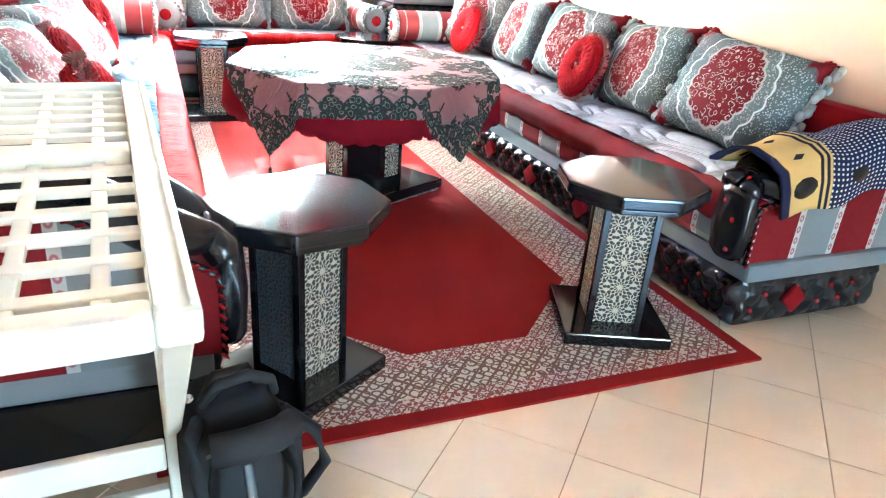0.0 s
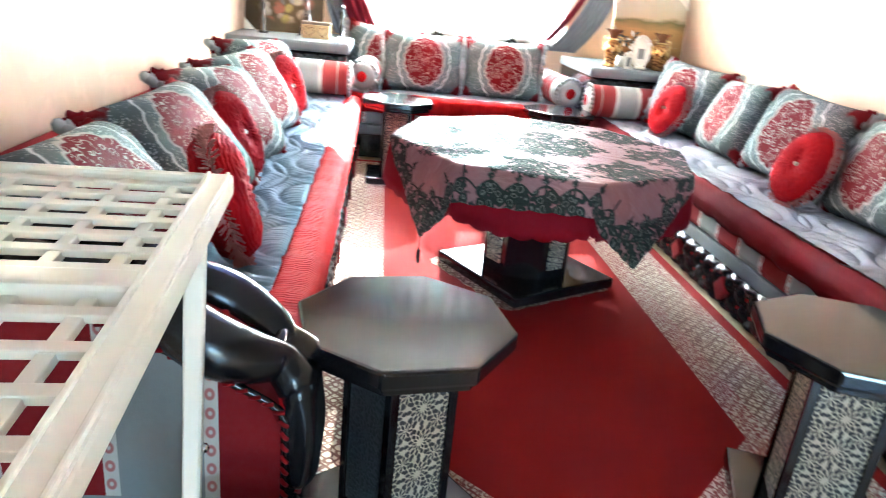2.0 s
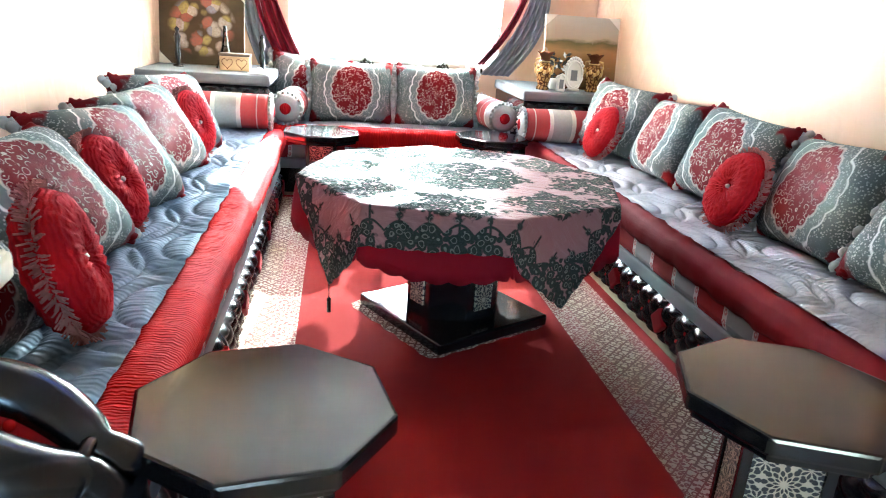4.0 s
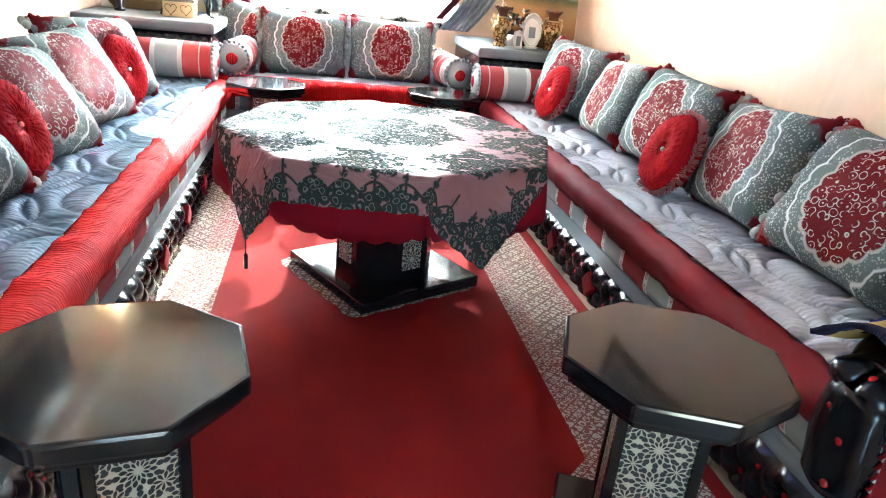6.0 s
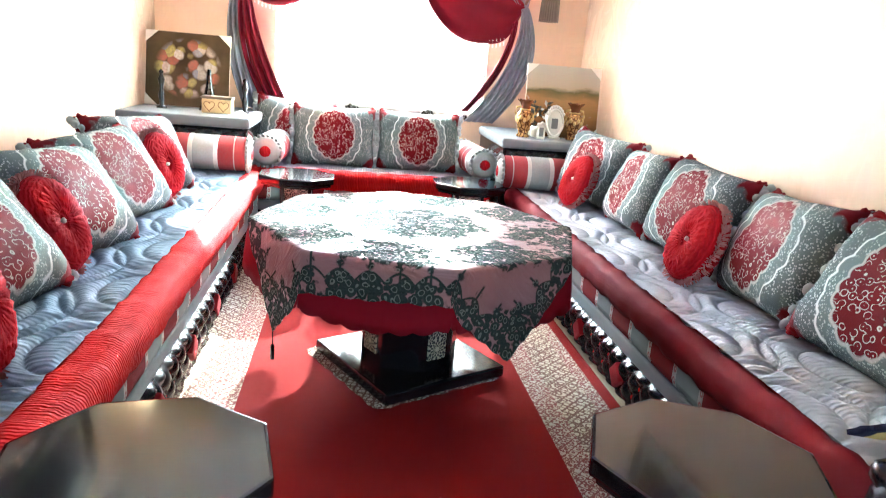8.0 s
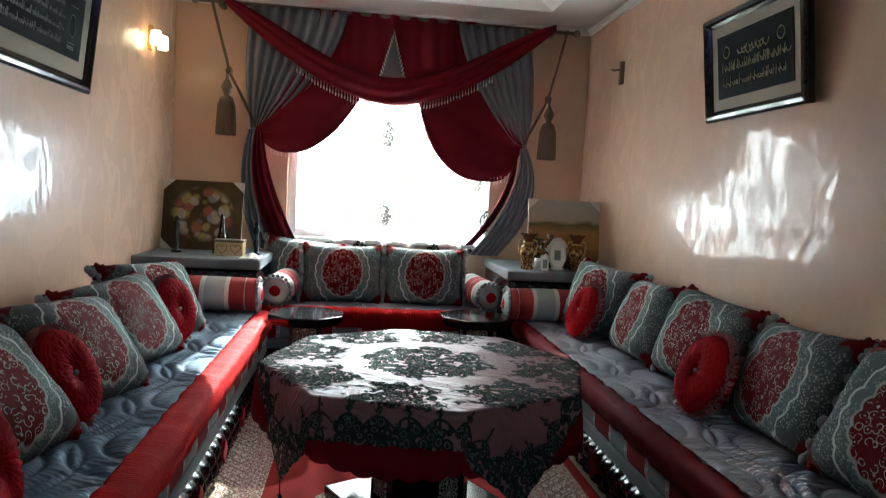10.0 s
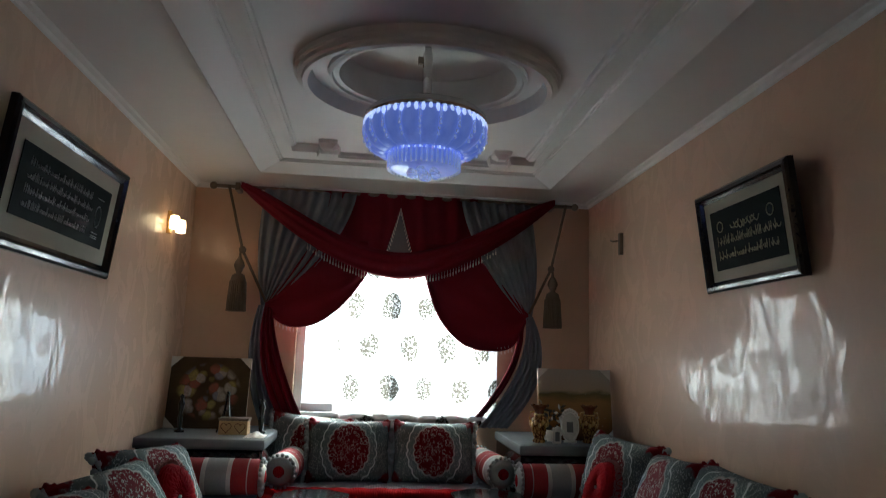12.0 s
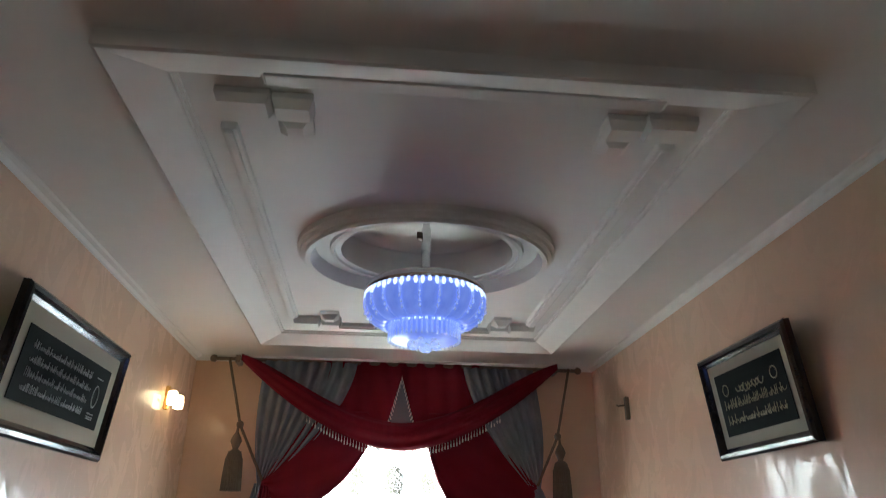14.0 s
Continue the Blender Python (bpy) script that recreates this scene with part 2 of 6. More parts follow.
def lace_cloth():
    """Dusty rose satin with dark green-grey embroidery: a scalloped border, sprigs, a ring of sprays and a middle wreath."""
    n = Nodes("rose_embroidered_lace")
    uv = n.coords("UV")
    x, y, _ = n.split(uv)
    dx, dy = n.math("SUBTRACT", 0.665, n.math("ABSOLUTE", x)), n.math("SUBTRACT", 0.77, n.math("ABSOLUTE", y))
    d = n.math("MINIMUM", dx, dy)
    side = n.math("LESS_THAN", dx, dy)
    t = n.math("ADD", n.math("MULTIPLY", side, y), n.math("MULTIPLY", n.math("SUBTRACT", 1.0, side), x))
    p = 0.105
    k = n.math("SUBTRACT", n.math("FRACT", n.math("DIVIDE", t, p)), 0.5)
    along = n.math("MULTIPLY", k, p)
    arch = n.math("MULTIPLY", n.math("COSINE", n.math("MULTIPLY", k, math.pi)), 0.035)
    border = n.math("SUBTRACT", 1.0, n.step(n.math("SUBTRACT", d, arch), 0.062, 0.004))
    sprig = n.math("MULTIPLY", n.math("SUBTRACT", 1.0, n.step(n.math("ABSOLUTE", along), 0.0045, 0.002)), n.math("SUBTRACT", 1.0, n.step(d, 0.150, 0.004)))
    bud = n.math("SUBTRACT", 1.0, n.step(n.vmath("LENGTH", n.join(along, n.math("SUBTRACT", d, 0.115), 0.0), (0, 0, 0)), 0.014, 0.004))
    r = n.vmath("LENGTH", n.join(x, y, 0.0), (0, 0, 0))
    ang = n.math("ARCTAN2", y, x)
    petal = n.math("COSINE", n.math("MULTIPLY", ang, 8.0))
    wob = n.math("MULTIPLY", n.math("SUBTRACT", n.noise(uv, 16.0, 3.0), 0.5), 0.16)
    rw = n.math("ADD", r, wob)
    middle = n.math("SUBTRACT", 1.0, n.step(n.math("SUBTRACT", rw, n.math("MULTIPLY", petal, 0.02)), 0.27, 0.006))
    spray = n.math("SUBTRACT", 1.0, n.step(n.math("ABSOLUTE", n.math("SUBTRACT", rw, 0.52)), 0.135, 0.006))
    spray = n.math("MULTIPLY", spray, n.step(n.math("ADD", n.math("MULTIPLY", petal, 0.45), n.math("MULTIPLY", wob, 9.0)), -0.30, 0.05))
    corner = n.math("SUBTRACT", 1.0, n.step(n.math("ADD", n.math("ADD", dx, dy), wob), 0.30, 0.01))
    zone = n.math("MAXIMUM", n.math("MAXIMUM", border, bud), n.math("MAXIMUM", middle, n.math("MAXIMUM", spray, corner)))
    w = n.noise_vec(uv, 30.0, 0.02)
    cell = n.voronoi(w, 34.0, rnd=0.8)
    leaf = n.math("SUBTRACT", 1.0, n.step(cell, 0.70, 0.05))
    rings = n.math("SUBTRACT", 1.0, n.step(n.math("ABSOLUTE", n.math("SUBTRACT", cell, 0.34)), 0.045, 0.02))
    hem = n.math("SUBTRACT", 1.0, n.step(n.math("ABSOLUTE", n.math("SUBTRACT", n.math("SUBTRACT", d, arch), 0.058)), 0.005, 0.002))
    emb = n.math("MAXIMUM", n.math("MULTIPLY", zone, leaf), n.math("MAXIMUM", n.math("MULTIPLY", sprig, n.step(d, 0.05, 0.004)), hem))
    ground = n.mix(n.noise(uv, 7.0), (0.19, 0.080, 0.086), (0.27, 0.125, 0.13))
    stitch = n.mix(n.noise(w, 120.0), (0.010, 0.017, 0.016), (0.05, 0.06, 0.055))
    stitch = n.mix(n.math("MULTIPLY", rings, 0.55), stitch, (0.24, 0.24, 0.21))
    n.set(Base_Color=n.mix(emb, ground, stitch), Roughness=n.math("ADD", 0.40, n.math("MULTIPLY", emb, 0.5)), Specular_IOR_Level=n.math("SUBTRACT", 0.6, n.math("MULTIPLY", emb, 0.54)))
    crease = n.noise(n.scaled(uv, (1.0, 2.2, 1.0), (0, 0, 0.5)), 7.0, 3.0, 0.5, 1.5)
    n.bump(n.math("ADD", n.math("MULTIPLY", crease, 8.0), n.math("ADD", n.math("MULTIPLY", emb, 0.7), n.math("MULTIPLY", n.noise(uv, 240.0, 2.0), 0.4))), 0.45, 0.004)
    return n.mat


def sheer_cloth():
    """Thin white net printed with grey-gold medallions."""
    n = Nodes("white_net_with_medallions")
    c = n.noise_vec(n.coords(), 2.3, 0.16)
    x, y, z = n.split(c)
    row = n.math("FLOOR", n.math("DIVIDE", z, 0.34))
    off = n.math("MULTIPLY", n.math("FRACT", n.math("MULTIPLY", row, 0.5)), 0.31)
    u = n.math("SUBTRACT", n.math("FRACT", n.math("DIVIDE", n.math("ADD", x, off), 0.31)), 0.5)
    v = n.math("SUBTRACT", n.math("FRACT", n.math("DIVIDE", z, 0.34)), 0.5)
    r = n.vmath("LENGTH", n.join(n.math("DIVIDE", u, 0.27), n.math("DIVIDE", v, 0.36), 0.0), (0, 0, 0))
    spot = n.math("SUBTRACT", 1.0, n.step(n.math("ADD", r, n.math("MULTIPLY", n.noise(c, 40.0, 1.0), 0.3)), 1.05, 0.05))
    lacework = n.step(n.noise(n.noise_vec(c, 30.0, 0.03), 60.0), 0.45, 0.05)
    print_fac = n.math("MULTIPLY", spot, n.math("ADD", 0.6, n.math("MULTIPLY", lacework, 0.4)))
    trans = n.tree.nodes.new("ShaderNodeBsdfTranslucent")
    n.link(n.mix(print_fac, (0.9, 0.9, 0.88), (0.05, 0.045, 0.035)), trans.inputs[0])
    clear = n.tree.nodes.new("ShaderNodeBsdfTransparent")
    m1 = n.tree.nodes.new("ShaderNodeMixShader")
    n.link(n.math("ADD", 0.87, n.math("MULTIPLY", print_fac, 0.13)), m1.inputs[0])
    n.link(clear.outputs[0], m1.inputs[1])
    n.link(trans.outputs[0], m1.inputs[2])
    n.link(m1.outputs[0], n.tree.nodes["Material Output"].inputs[0])
    return n.mat


def velvet(name, low, high, gloss=0.06):
    n = Nodes(name)
    c = n.coords()
    n.set(Base_Color=n.mix(n.noise(c, 4.0, 4.0), low, high), Roughness=0.65, Specular_IOR_Level=gloss)
    n.bump(n.noise(c, 340.0, 2.0), 0.3, 0.002)
    return n.mat


def carved_wood(kind):
    """Pierced geometric rosettes over a pale backing."""
    n = Nodes("carved_rosette_panel_" + kind)
    c = n.coords()
    x, y, z = n.split(c)
    p = 0.092
    a = n.math("SUBTRACT", n.math("FRACT", n.math("ADD", n.math("DIVIDE", x, p), 0.5)), 0.5)
    b = n.math("SUBTRACT", n.math("FRACT", n.math("DIVIDE", z, p)), 0.5)

    def pierced(u, v, points, rings):
        """Rings of slots between radial bars, round one centre."""
        r = n.vmath("LENGTH", n.join(u, v, 0.0), (0, 0, 0))
        ang = n.math("ARCTAN2", v, u)
        holes = None
        for mid, half, phase, cut in rings:
            wave = n.math("COSINE", n.math("MULTIPLY", n.math("ADD", ang, phase), points))
            width = n.math("MULTIPLY", n.math("ADD", n.math("MULTIPLY", wave, 0.5), 0.5), half)
            hole = n.math("MULTIPLY", n.math("SUBTRACT", 1.0, n.step(n.math("SUBTRACT", n.math("ABSOLUTE", n.math("SUBTRACT", r, mid)), width), 0.0, 0.012)), n.step(wave, cut, 0.1))
            holes = hole if holes is None else n.math("MAXIMUM", holes, hole)
        return holes
    holes = pierced(a, b, 12.0, ((0.17, 0.075, 0.0, -0.45), (0.30, 0.085, math.pi / 12, -0.35), (0.43, 0.085, 0.0, -0.2)))
    ca = n.math("SUBTRACT", n.math("FRACT", n.math("DIVIDE", x, p)), 0.5)
    cb = n.math("SUBTRACT", n.math("FRACT", n.math("ADD", n.math("DIVIDE", z, p), 0.5)), 0.5)
    holes = n.math("MAXIMUM", holes, pierced(ca, cb, 8.0, ((0.13, 0.11, 0.2, -0.35), (0.25, 0.05, 0.6, 0.0))))
    bar = n.math("SUBTRACT", 1.0, holes)
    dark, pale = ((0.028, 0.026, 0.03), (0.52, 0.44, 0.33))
    # the dark kind is a shaded copy, its shade put into the colour
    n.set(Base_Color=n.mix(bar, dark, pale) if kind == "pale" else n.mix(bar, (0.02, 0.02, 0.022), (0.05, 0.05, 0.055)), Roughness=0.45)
    n.bump(bar, 0.7, 0.006)
    return n.mat


def canvas(kind):
    """A painted canvas: a flower piece, or a tawny open landscape."""
    n = Nodes("painted_canvas_" + kind)
    c = n.coords()
    x, y, z = n.split(c)
    if kind == "flowers":
        w = n.noise_vec(c, 8.0, 0.05)
        ground = n.mix(n.noise(c, 4.0, 4.0), (0.025, 0.015, 0.008), (0.13, 0.08, 0.035))
        r = n.vmath("LENGTH", n.join(n.math("DIVIDE", x, 0.22), n.math("DIVIDE", n.math("SUBTRACT", z, 0.28), 0.2), 0.0), (0, 0, 0))
        bloom = n.math("SUBTRACT", 1.0, n.step(n.voronoi(w, 13.0), 0.60, 0.10))
        hue = n.tree.nodes.new("ShaderNodeTexVoronoi")
        hue.inputs["Scale"].default_value = 13.0
        n.link(w, hue.inputs["Vector"])
        h, _, _ = n.split(hue.outputs["Color"])
        petals = n.ramp(h, (0.0, (0.62, 0.55, 0.48)), (0.25, (0.5, 0.42, 0.1)), (0.42, (0.45, 0.1, 0.06)), (0.6, (0.58, 0.45, 0.4)), (0.8, (0.3, 0.33, 0.42)), hard=True)
        petals = n.mix(n.noise(c, 55.0, 3.0), petals, (0.18, 0.12, 0.08))
        col = n.mix(n.math("MULTIPLY", bloom, n.math("SUBTRACT", 1.0, n.step(r, 1.0, 0.12))), ground, petals)
    else:
        g = n.math("ADD", n.math("DIVIDE", z, 0.52), n.math("MULTIPLY", n.math("SUBTRACT", n.noise(n.scaled(c, (2, 1, 6)), 2.0, 5.0), 0.5), 0.22))
        col = n.ramp(g, (0.0, (0.10, 0.055, 0.02)), (0.3, (0.36, 0.19, 0.07)), (0.55, (0.42, 0.25, 0.10)), (0.66, (0.16, 0.15, 0.07)), (0.72, (0.52, 0.46, 0.36)), (1.0, (0.50, 0.52, 0.50)))
        col = n.mix(n.step(n.noise(c, 16.0, 5.0), 0.66, 0.04), col, (0.5, 0.46, 0.4))
    if kind != "flowers":
        col = n.mix(1.0, col, (0.92, 0.84, 0.74), "MULTIPLY")
    n.set(Base_Color=col, Roughness=0.6, Specular_IOR_Level=0.2)
    n.bump(n.noise(c, 140.0), 0.3, 0.002)
    return n.mat


def knit():
    """Navy knit with pale dots, and a mustard band with dark bars at its edge."""
    n = Nodes("navy_dotted_knit")
    uv = n.coords("UV")
    x, y, _ = n.split(uv)
    dots = n.math("SUBTRACT", 1.0, n.step(n.voronoi(n.scaled(uv, (1, 1.0, 1)), 46.0, rnd=0.1), 0.24, 0.06))
    navy = n.mix(dots, (0.018, 0.02, 0.06), (0.55, 0.52, 0.45))
    bars = n.math("MAXIMUM", n.math("SUBTRACT", 1.0, n.step(n.math("ABSOLUTE", n.math("SUBTRACT", x, 0.185)), 0.008, 0.002)),
                  n.math("SUBTRACT", 1.0, n.step(n.math("ABSOLUTE", n.math("SUBTRACT", x, 0.215)), 0.008, 0.002)))
    fy = n.math("SUBTRACT", n.math("FRACT", n.math("DIVIDE", y, 0.19)), 0.5)
    dia = n.math("ADD", n.math("ABSOLUTE", n.math("MULTIPLY", fy, 0.19)), n.math("ABSOLUTE", n.math("SUBTRACT", x, 0.11)))
    bars = n.math("MAXIMUM", bars, n.math("SUBTRACT", 1.0, n.step(dia, 0.026, 0.003)))
    mustard = n.mix(bars, (0.55, 0.36, 0.13), (0.02, 0.018, 0.03))
    col = n.mix(n.step(x, 0.235, 0.003), mustard, navy)
    col = n.mix(n.step(x, 0.035, 0.003), (0.02, 0.02, 0.045), col)
    n.set(Base_Color=col, Roughness=0.95, Specular_IOR_Level=0.1)
    n.bump(n.wave(n.scaled(uv, (1, 1, 1)), 60.0, 0.6, "DIAGONAL"), 0.4, 0.003)
    return n.mat


def glow(name, colour, strength, base=(0.8, 0.8, 0.8)):
    n = Nodes(name)
    n.set(Base_Color=(*base, 1), Emission_Color=(*colour, 1), Emission_Strength=strength, Roughness=0.25)
    return n.mat


def crystal():
    n = Nodes("cut_crystal")
    # a faint blue emission stands in for the crystals' sparkle
    n.set(Base_Color=(0.92, 0.95, 1.0, 1), Roughness=0.03, Transmission_Weight=0.85, IOR=1.5, Emission_Color=(0.55, 0.62, 1.0, 1), Emission_Strength=0.03)
    return n.mat


def petal_glass():
    """Frosted glass petals of a chandelier lit blue from within."""
    n = Nodes("lit_blue_frosted_glass")
    c = n.coords()
    f = n.noise(n.scaled(c, (20, 20, 6)), 1.0, 3.0)
    n.set(Base_Color=n.mix(f, (0.10, 0.12, 0.5), (0.3, 0.35, 0.8)), Emission_Color=n.mix(f, (0.16, 0.23, 0.85), (0.34, 0.43, 1.0)), Emission_Strength=0.15, Roughness=0.3)
    return n.mat


M_wall = wall_paint()
M_ceil = plain("white_plaster", (0.74, 0.72, 0.68), 0.55, 0, 18, 0.05, 0.08)
M_tile = tile_floor()
M_grout = plain("dark_grout", (0.30, 0.23, 0.17), 0.9)
M_red_pile = carpet_field()
M_border = carpet_border("cream_scroll_border", (0.66, 0.57, 0.44), (0.14, 0.055, 0.042), 30.0, 0.40)
M_guard = carpet_border("cream_guard_border", (0.62, 0.54, 0.44), (0.20, 0.035, 0.035), 50.0, 0.42)
M_black = plain("black_lacquered_wood", (0.006, 0.006, 0.0075), 0.13, 0, 40, 0.3, 0.02, 0.1)
M_leather = plain("black_tufted_leather", (0.006, 0.006, 0.008), 0.25, 0, 120, 0.3, 0.15)
M_silver = velvet("silver_grey_velvet", (0.15, 0.162, 0.172), (0.22, 0.235, 0.245))
M_stripe_y, M_stripe_x = velvet_stripe(1), velvet_stripe(0)
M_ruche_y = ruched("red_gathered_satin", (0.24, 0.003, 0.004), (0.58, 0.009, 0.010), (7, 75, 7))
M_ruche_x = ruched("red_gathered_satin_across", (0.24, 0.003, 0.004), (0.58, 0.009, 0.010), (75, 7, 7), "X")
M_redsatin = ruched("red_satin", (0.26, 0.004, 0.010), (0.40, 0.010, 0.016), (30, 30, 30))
M_redback = velvet("red_velvet", (0.22, 0.006, 0.010), (0.32, 0.012, 0.018))
M_quilt = quilt_cloth("blue_grey_quilt", (0.14, 0.19, 0.25), (0.21, 0.275, 0.35))
M_quilt_pale = quilt_cloth("pale_grey_quilt", (0.33, 0.34, 0.38), (0.44, 0.45, 0.49))
M_cushion = cushion_cloth()
M_trim = plain("grey_tassel_braid", (0.36, 0.37, 0.36), 0.9, 0, 60, 0.3, 0.3)
M_rosefringe = plain("rose_brush_fringe", (0.36, 0.14, 0.13), 0.95, 0, 90, 0.4, 0.5)
M_lace = lace_cloth()
M_wine = velvet("wine_red_cloth", (0.12, 0.003, 0.010), (0.19, 0.006, 0.014))
M_crimson = velvet("crimson_curtain_satin", (0.12, 0.002, 0.010), (0.20, 0.004, 0.016), 0.2)
M_greydrape = velvet("steel_grey_curtain_satin", (0.17, 0.18, 0.20), (0.27, 0.28, 0.31))
M_sheer = sheer_cloth()
M_carved, M_carved_shaded = carved_wood("pale"), carved_wood("dark")
M_white = plain("ivory_painted_metal", (0.80, 0.77, 0.67), 0.4, 0, 25, 0.06, 0.08)
M_winframe = plain("white_window_frame", (0.8, 0.8, 0.8), 0.3)
M_gold = plain("antique_gold", (0.55, 0.36, 0.12), 0.35, 0.8, 40, 0.3, 0.3)
M_brown = plain("brown_glazed_pottery", (0.16, 0.06, 0.025), 0.25, 0, 25, 0.4, 0.15)
M_gilded = Nodes("ochre_gilded_pottery")
_c = M_gilded.coords()
_f = M_gilded.step(M_gilded.voronoi(M_gilded.noise_vec(_c, 20.0, 0.02), 34.0, "DISTANCE_TO_EDGE"), 0.10, 0.05)
M_gilded.set(Base_Color=M_gilded.mix(_f, (0.10, 0.04, 0.015), (0.50, 0.27, 0.08)), Roughness=0.25, Metallic=0.2)
M_gilded = M_gilded.mat
M_rope = plain("olive_brown_cord", (0.16, 0.12, 0.085), 0.9, 0, 80, 0.35, 0.5)
M_chrome = plain("chrome", (0.7, 0.7, 0.72), 0.1, 1.0, 20, 0.03, 0.02)
M_button = plain("red_crystal_button", (0.34, 0.008, 0.008), 0.12, 0, 20, 0.1, 0.02)
M_deepband = velvet("deep_red_velvet", (0.10, 0.002, 0.005), (0.17, 0.004, 0.008))
M_diamond = velvet("dark_red_velvet", (0.13, 0.004, 0.006), (0.20, 0.006, 0.009))
M_nylon = plain("black_nylon", (0.010, 0.010, 0.012), 0.75, 0, 200, 0.3, 0.4)
M_greymetal = plain("dull_bronze", (0.20, 0.15, 0.11), 0.4, 0.6)
M_mat = plain("beige_picture_mat", (0.33, 0.295, 0.225), 0.8, 0, 90, 0.06, 0.1)
M_inkblack = Nodes("black_velvet_ground").set(Base_Color=(0.010, 0.013, 0.012, 1), Roughness=0.7, Specular_IOR_Level=0.08).mat
M_frame = plain("black_gloss_moulding", (0.018, 0.017, 0.018), 0.2, 0, 30, 0.3, 0.05, 0.3)
M_goldink = plain("gold_lettering", (0.20, 0.175, 0.09), 0.45, 0.4)
M_greyink = plain("silver_lettering", (0.20, 0.20, 0.19), 0.5, 0.3)
M_pearl = plain("pale_porcelain", (0.72, 0.68, 0.60), 0.3)
M_leaf = plain("dark_dried_leaf", (0.06, 0.055, 0.035), 0.8)
M_blue = velvet("royal_blue_cloth", (0.015, 0.02, 0.12), (0.03, 0.04, 0.2))
M_knit = knit()
M_bulb = glow("warm_lit_glass", (1.0, 0.70, 0.36), 3.0)
M_crystal = crystal()
M_petal = petal_glass()
# white glints of the rim crystals are put in as emission
M_rimcrystal = Nodes('sparkle_rim_crystal').set(Base_Color=(0.9, 0.93, 1, 1), Roughness=0.05, Emission_Color=(0.6, 0.66, 1.0, 1), Emission_Strength=0.38).mat
M_glass = Nodes("window_glass").set(Base_Color=(1, 1, 1, 1), Roughness=0.0, Transmission_Weight=1.0, IOR=1.45).mat


# ---- building tools ----
def mesh_of(name, bm, material, smooth=False):
    me = bpy.data.meshes.new(name)
    bm.to_mesh(me)
    bm.free()
    me.materials.append(material)
    if smooth:
        me.polygons.foreach_set("use_smooth", [True] * len(me.polygons))
    return me


def part(name, bm, material, parent=None, label="", smooth=False, at=None):
    ob = new(name, mesh_of(name, bm, material, smooth))
    if at is not None:
        ob.matrix_basis = at
    if parent is not None:
        ob.parent = parent
    return tagged(ob, label)


def thing(name, at, label, category, group="", kind=""):
    ob = new(name)
    ob.empty_display_size = 0.1
    ob.matrix_basis = at
    return tagged(ob, label, category, group, kind)


def box(bm, lo, hi, bevel=0.0, m=None):
    """A box from corner to corner, with rounded edges, added to bm."""
    lo, hi = Vector(lo), Vector(hi)
    r = bmesh.ops.create_cube(bm, size=1.0)
    vs = r["verts"]
    for v in vs:
        v.co = Vector([l + (c + 0.5) * (h - l) for l, h, c in zip(lo, hi, v.co)])
    if bevel:
        es = list({e for v in vs for e in v.link_edges})
        out = bmesh.ops.bevel(bm, geom=es, offset=bevel, segments=2, affect="EDGES", profile=0.6)
        vs = list({v for f in out["faces"] for v in f.verts} | {v for v in vs if v.is_valid})
    if m is not None:
        bmesh.ops.transform(bm, matrix=m, verts=[v for v in vs if v.is_valid])
    return bm


def boxed(lo, hi, bevel=0.004, m=None):
    return box(bmesh.new(), lo, hi, bevel, m)


def prism(bm, ring, z0, z1):
    """An upright prism over a ring of plan points, added to bm."""
    low = [bm.verts.new((x, y, z0)) for x, y in ring]
    top = [bm.verts.new((x, y, z1)) for x, y in ring]
    n = len(ring)
    bm.faces.new(list(reversed(low)))
    bm.faces.new(top)
    for i in range(n):
        bm.faces.new((low[i], low[(i + 1) % n], top[(i + 1) % n], top[i]))
    return bm


def ring_of(n, r, phase=0.0):
    return [(r * math.cos(radians(phase + 360 * i / n)), r * math.sin(radians(phase + 360 * i / n))) for i in range(n)]


def bevelled(bm, amount, segments=2):
    bmesh.ops.bevel(bm, geom=bm.edges[:], offset=amount, segments=segments, affect="EDGES", profile=0.6)
    return bm


def lathe(profile, n=24):
    """A body turned about z from (radius, height) pairs."""
    bm = bmesh.new()
    rings = []
    for r, z in profile:
        rings.append([bm.verts.new((r * math.cos(2 * math.pi * i / n), r * math.sin(2 * math.pi * i / n), z)) for i in range(n)])
    for a, b in zip(rings, rings[1:]):
        for i in range(n):
            bm.faces.new((a[i], a[(i + 1) % n], b[(i + 1) % n], b[i]))
    if profile[0][0] > 1e-4:
        bm.faces.new(list(reversed(rings[0])))
    if profile[-1][0] > 1e-4:
        bm.faces.new(rings[-1])
    bmesh.ops.remove_doubles(bm, verts=bm.verts[:], dist=1e-5)
    return bm


def grid(nu, nv, f, bm=None, closed=False):
    """A sheet of nu x nv cells whose points are f(u, v), u and v from 0 to 1; uv holds what f returns as a second value."""
    bm = bm or bmesh.new()
    uvl = bm.loops.layers.uv.verify()
    rows, flat = [], {}
    for j in range(nv + 1):
        row = []
        for i in range(nu + (0 if closed else 1)):
            out = f(i / nu, j / nv)
            p, uv = out if isinstance(out[0], (tuple, Vector)) else (out, (i / nu, j / nv))
            v = bm.verts.new(p)
            flat[v] = uv
            row.append(v)
        rows.append(row)
    w = len(rows[0])
    for j in range(nv):
        for i in range(nu):
            k = (i + 1) % w
            face = bm.faces.new((rows[j][i], rows[j][k], rows[j + 1][k], rows[j + 1][i]))
            for loop in face.loops:
                loop[uvl].uv = flat[loop.vert]
    return bm


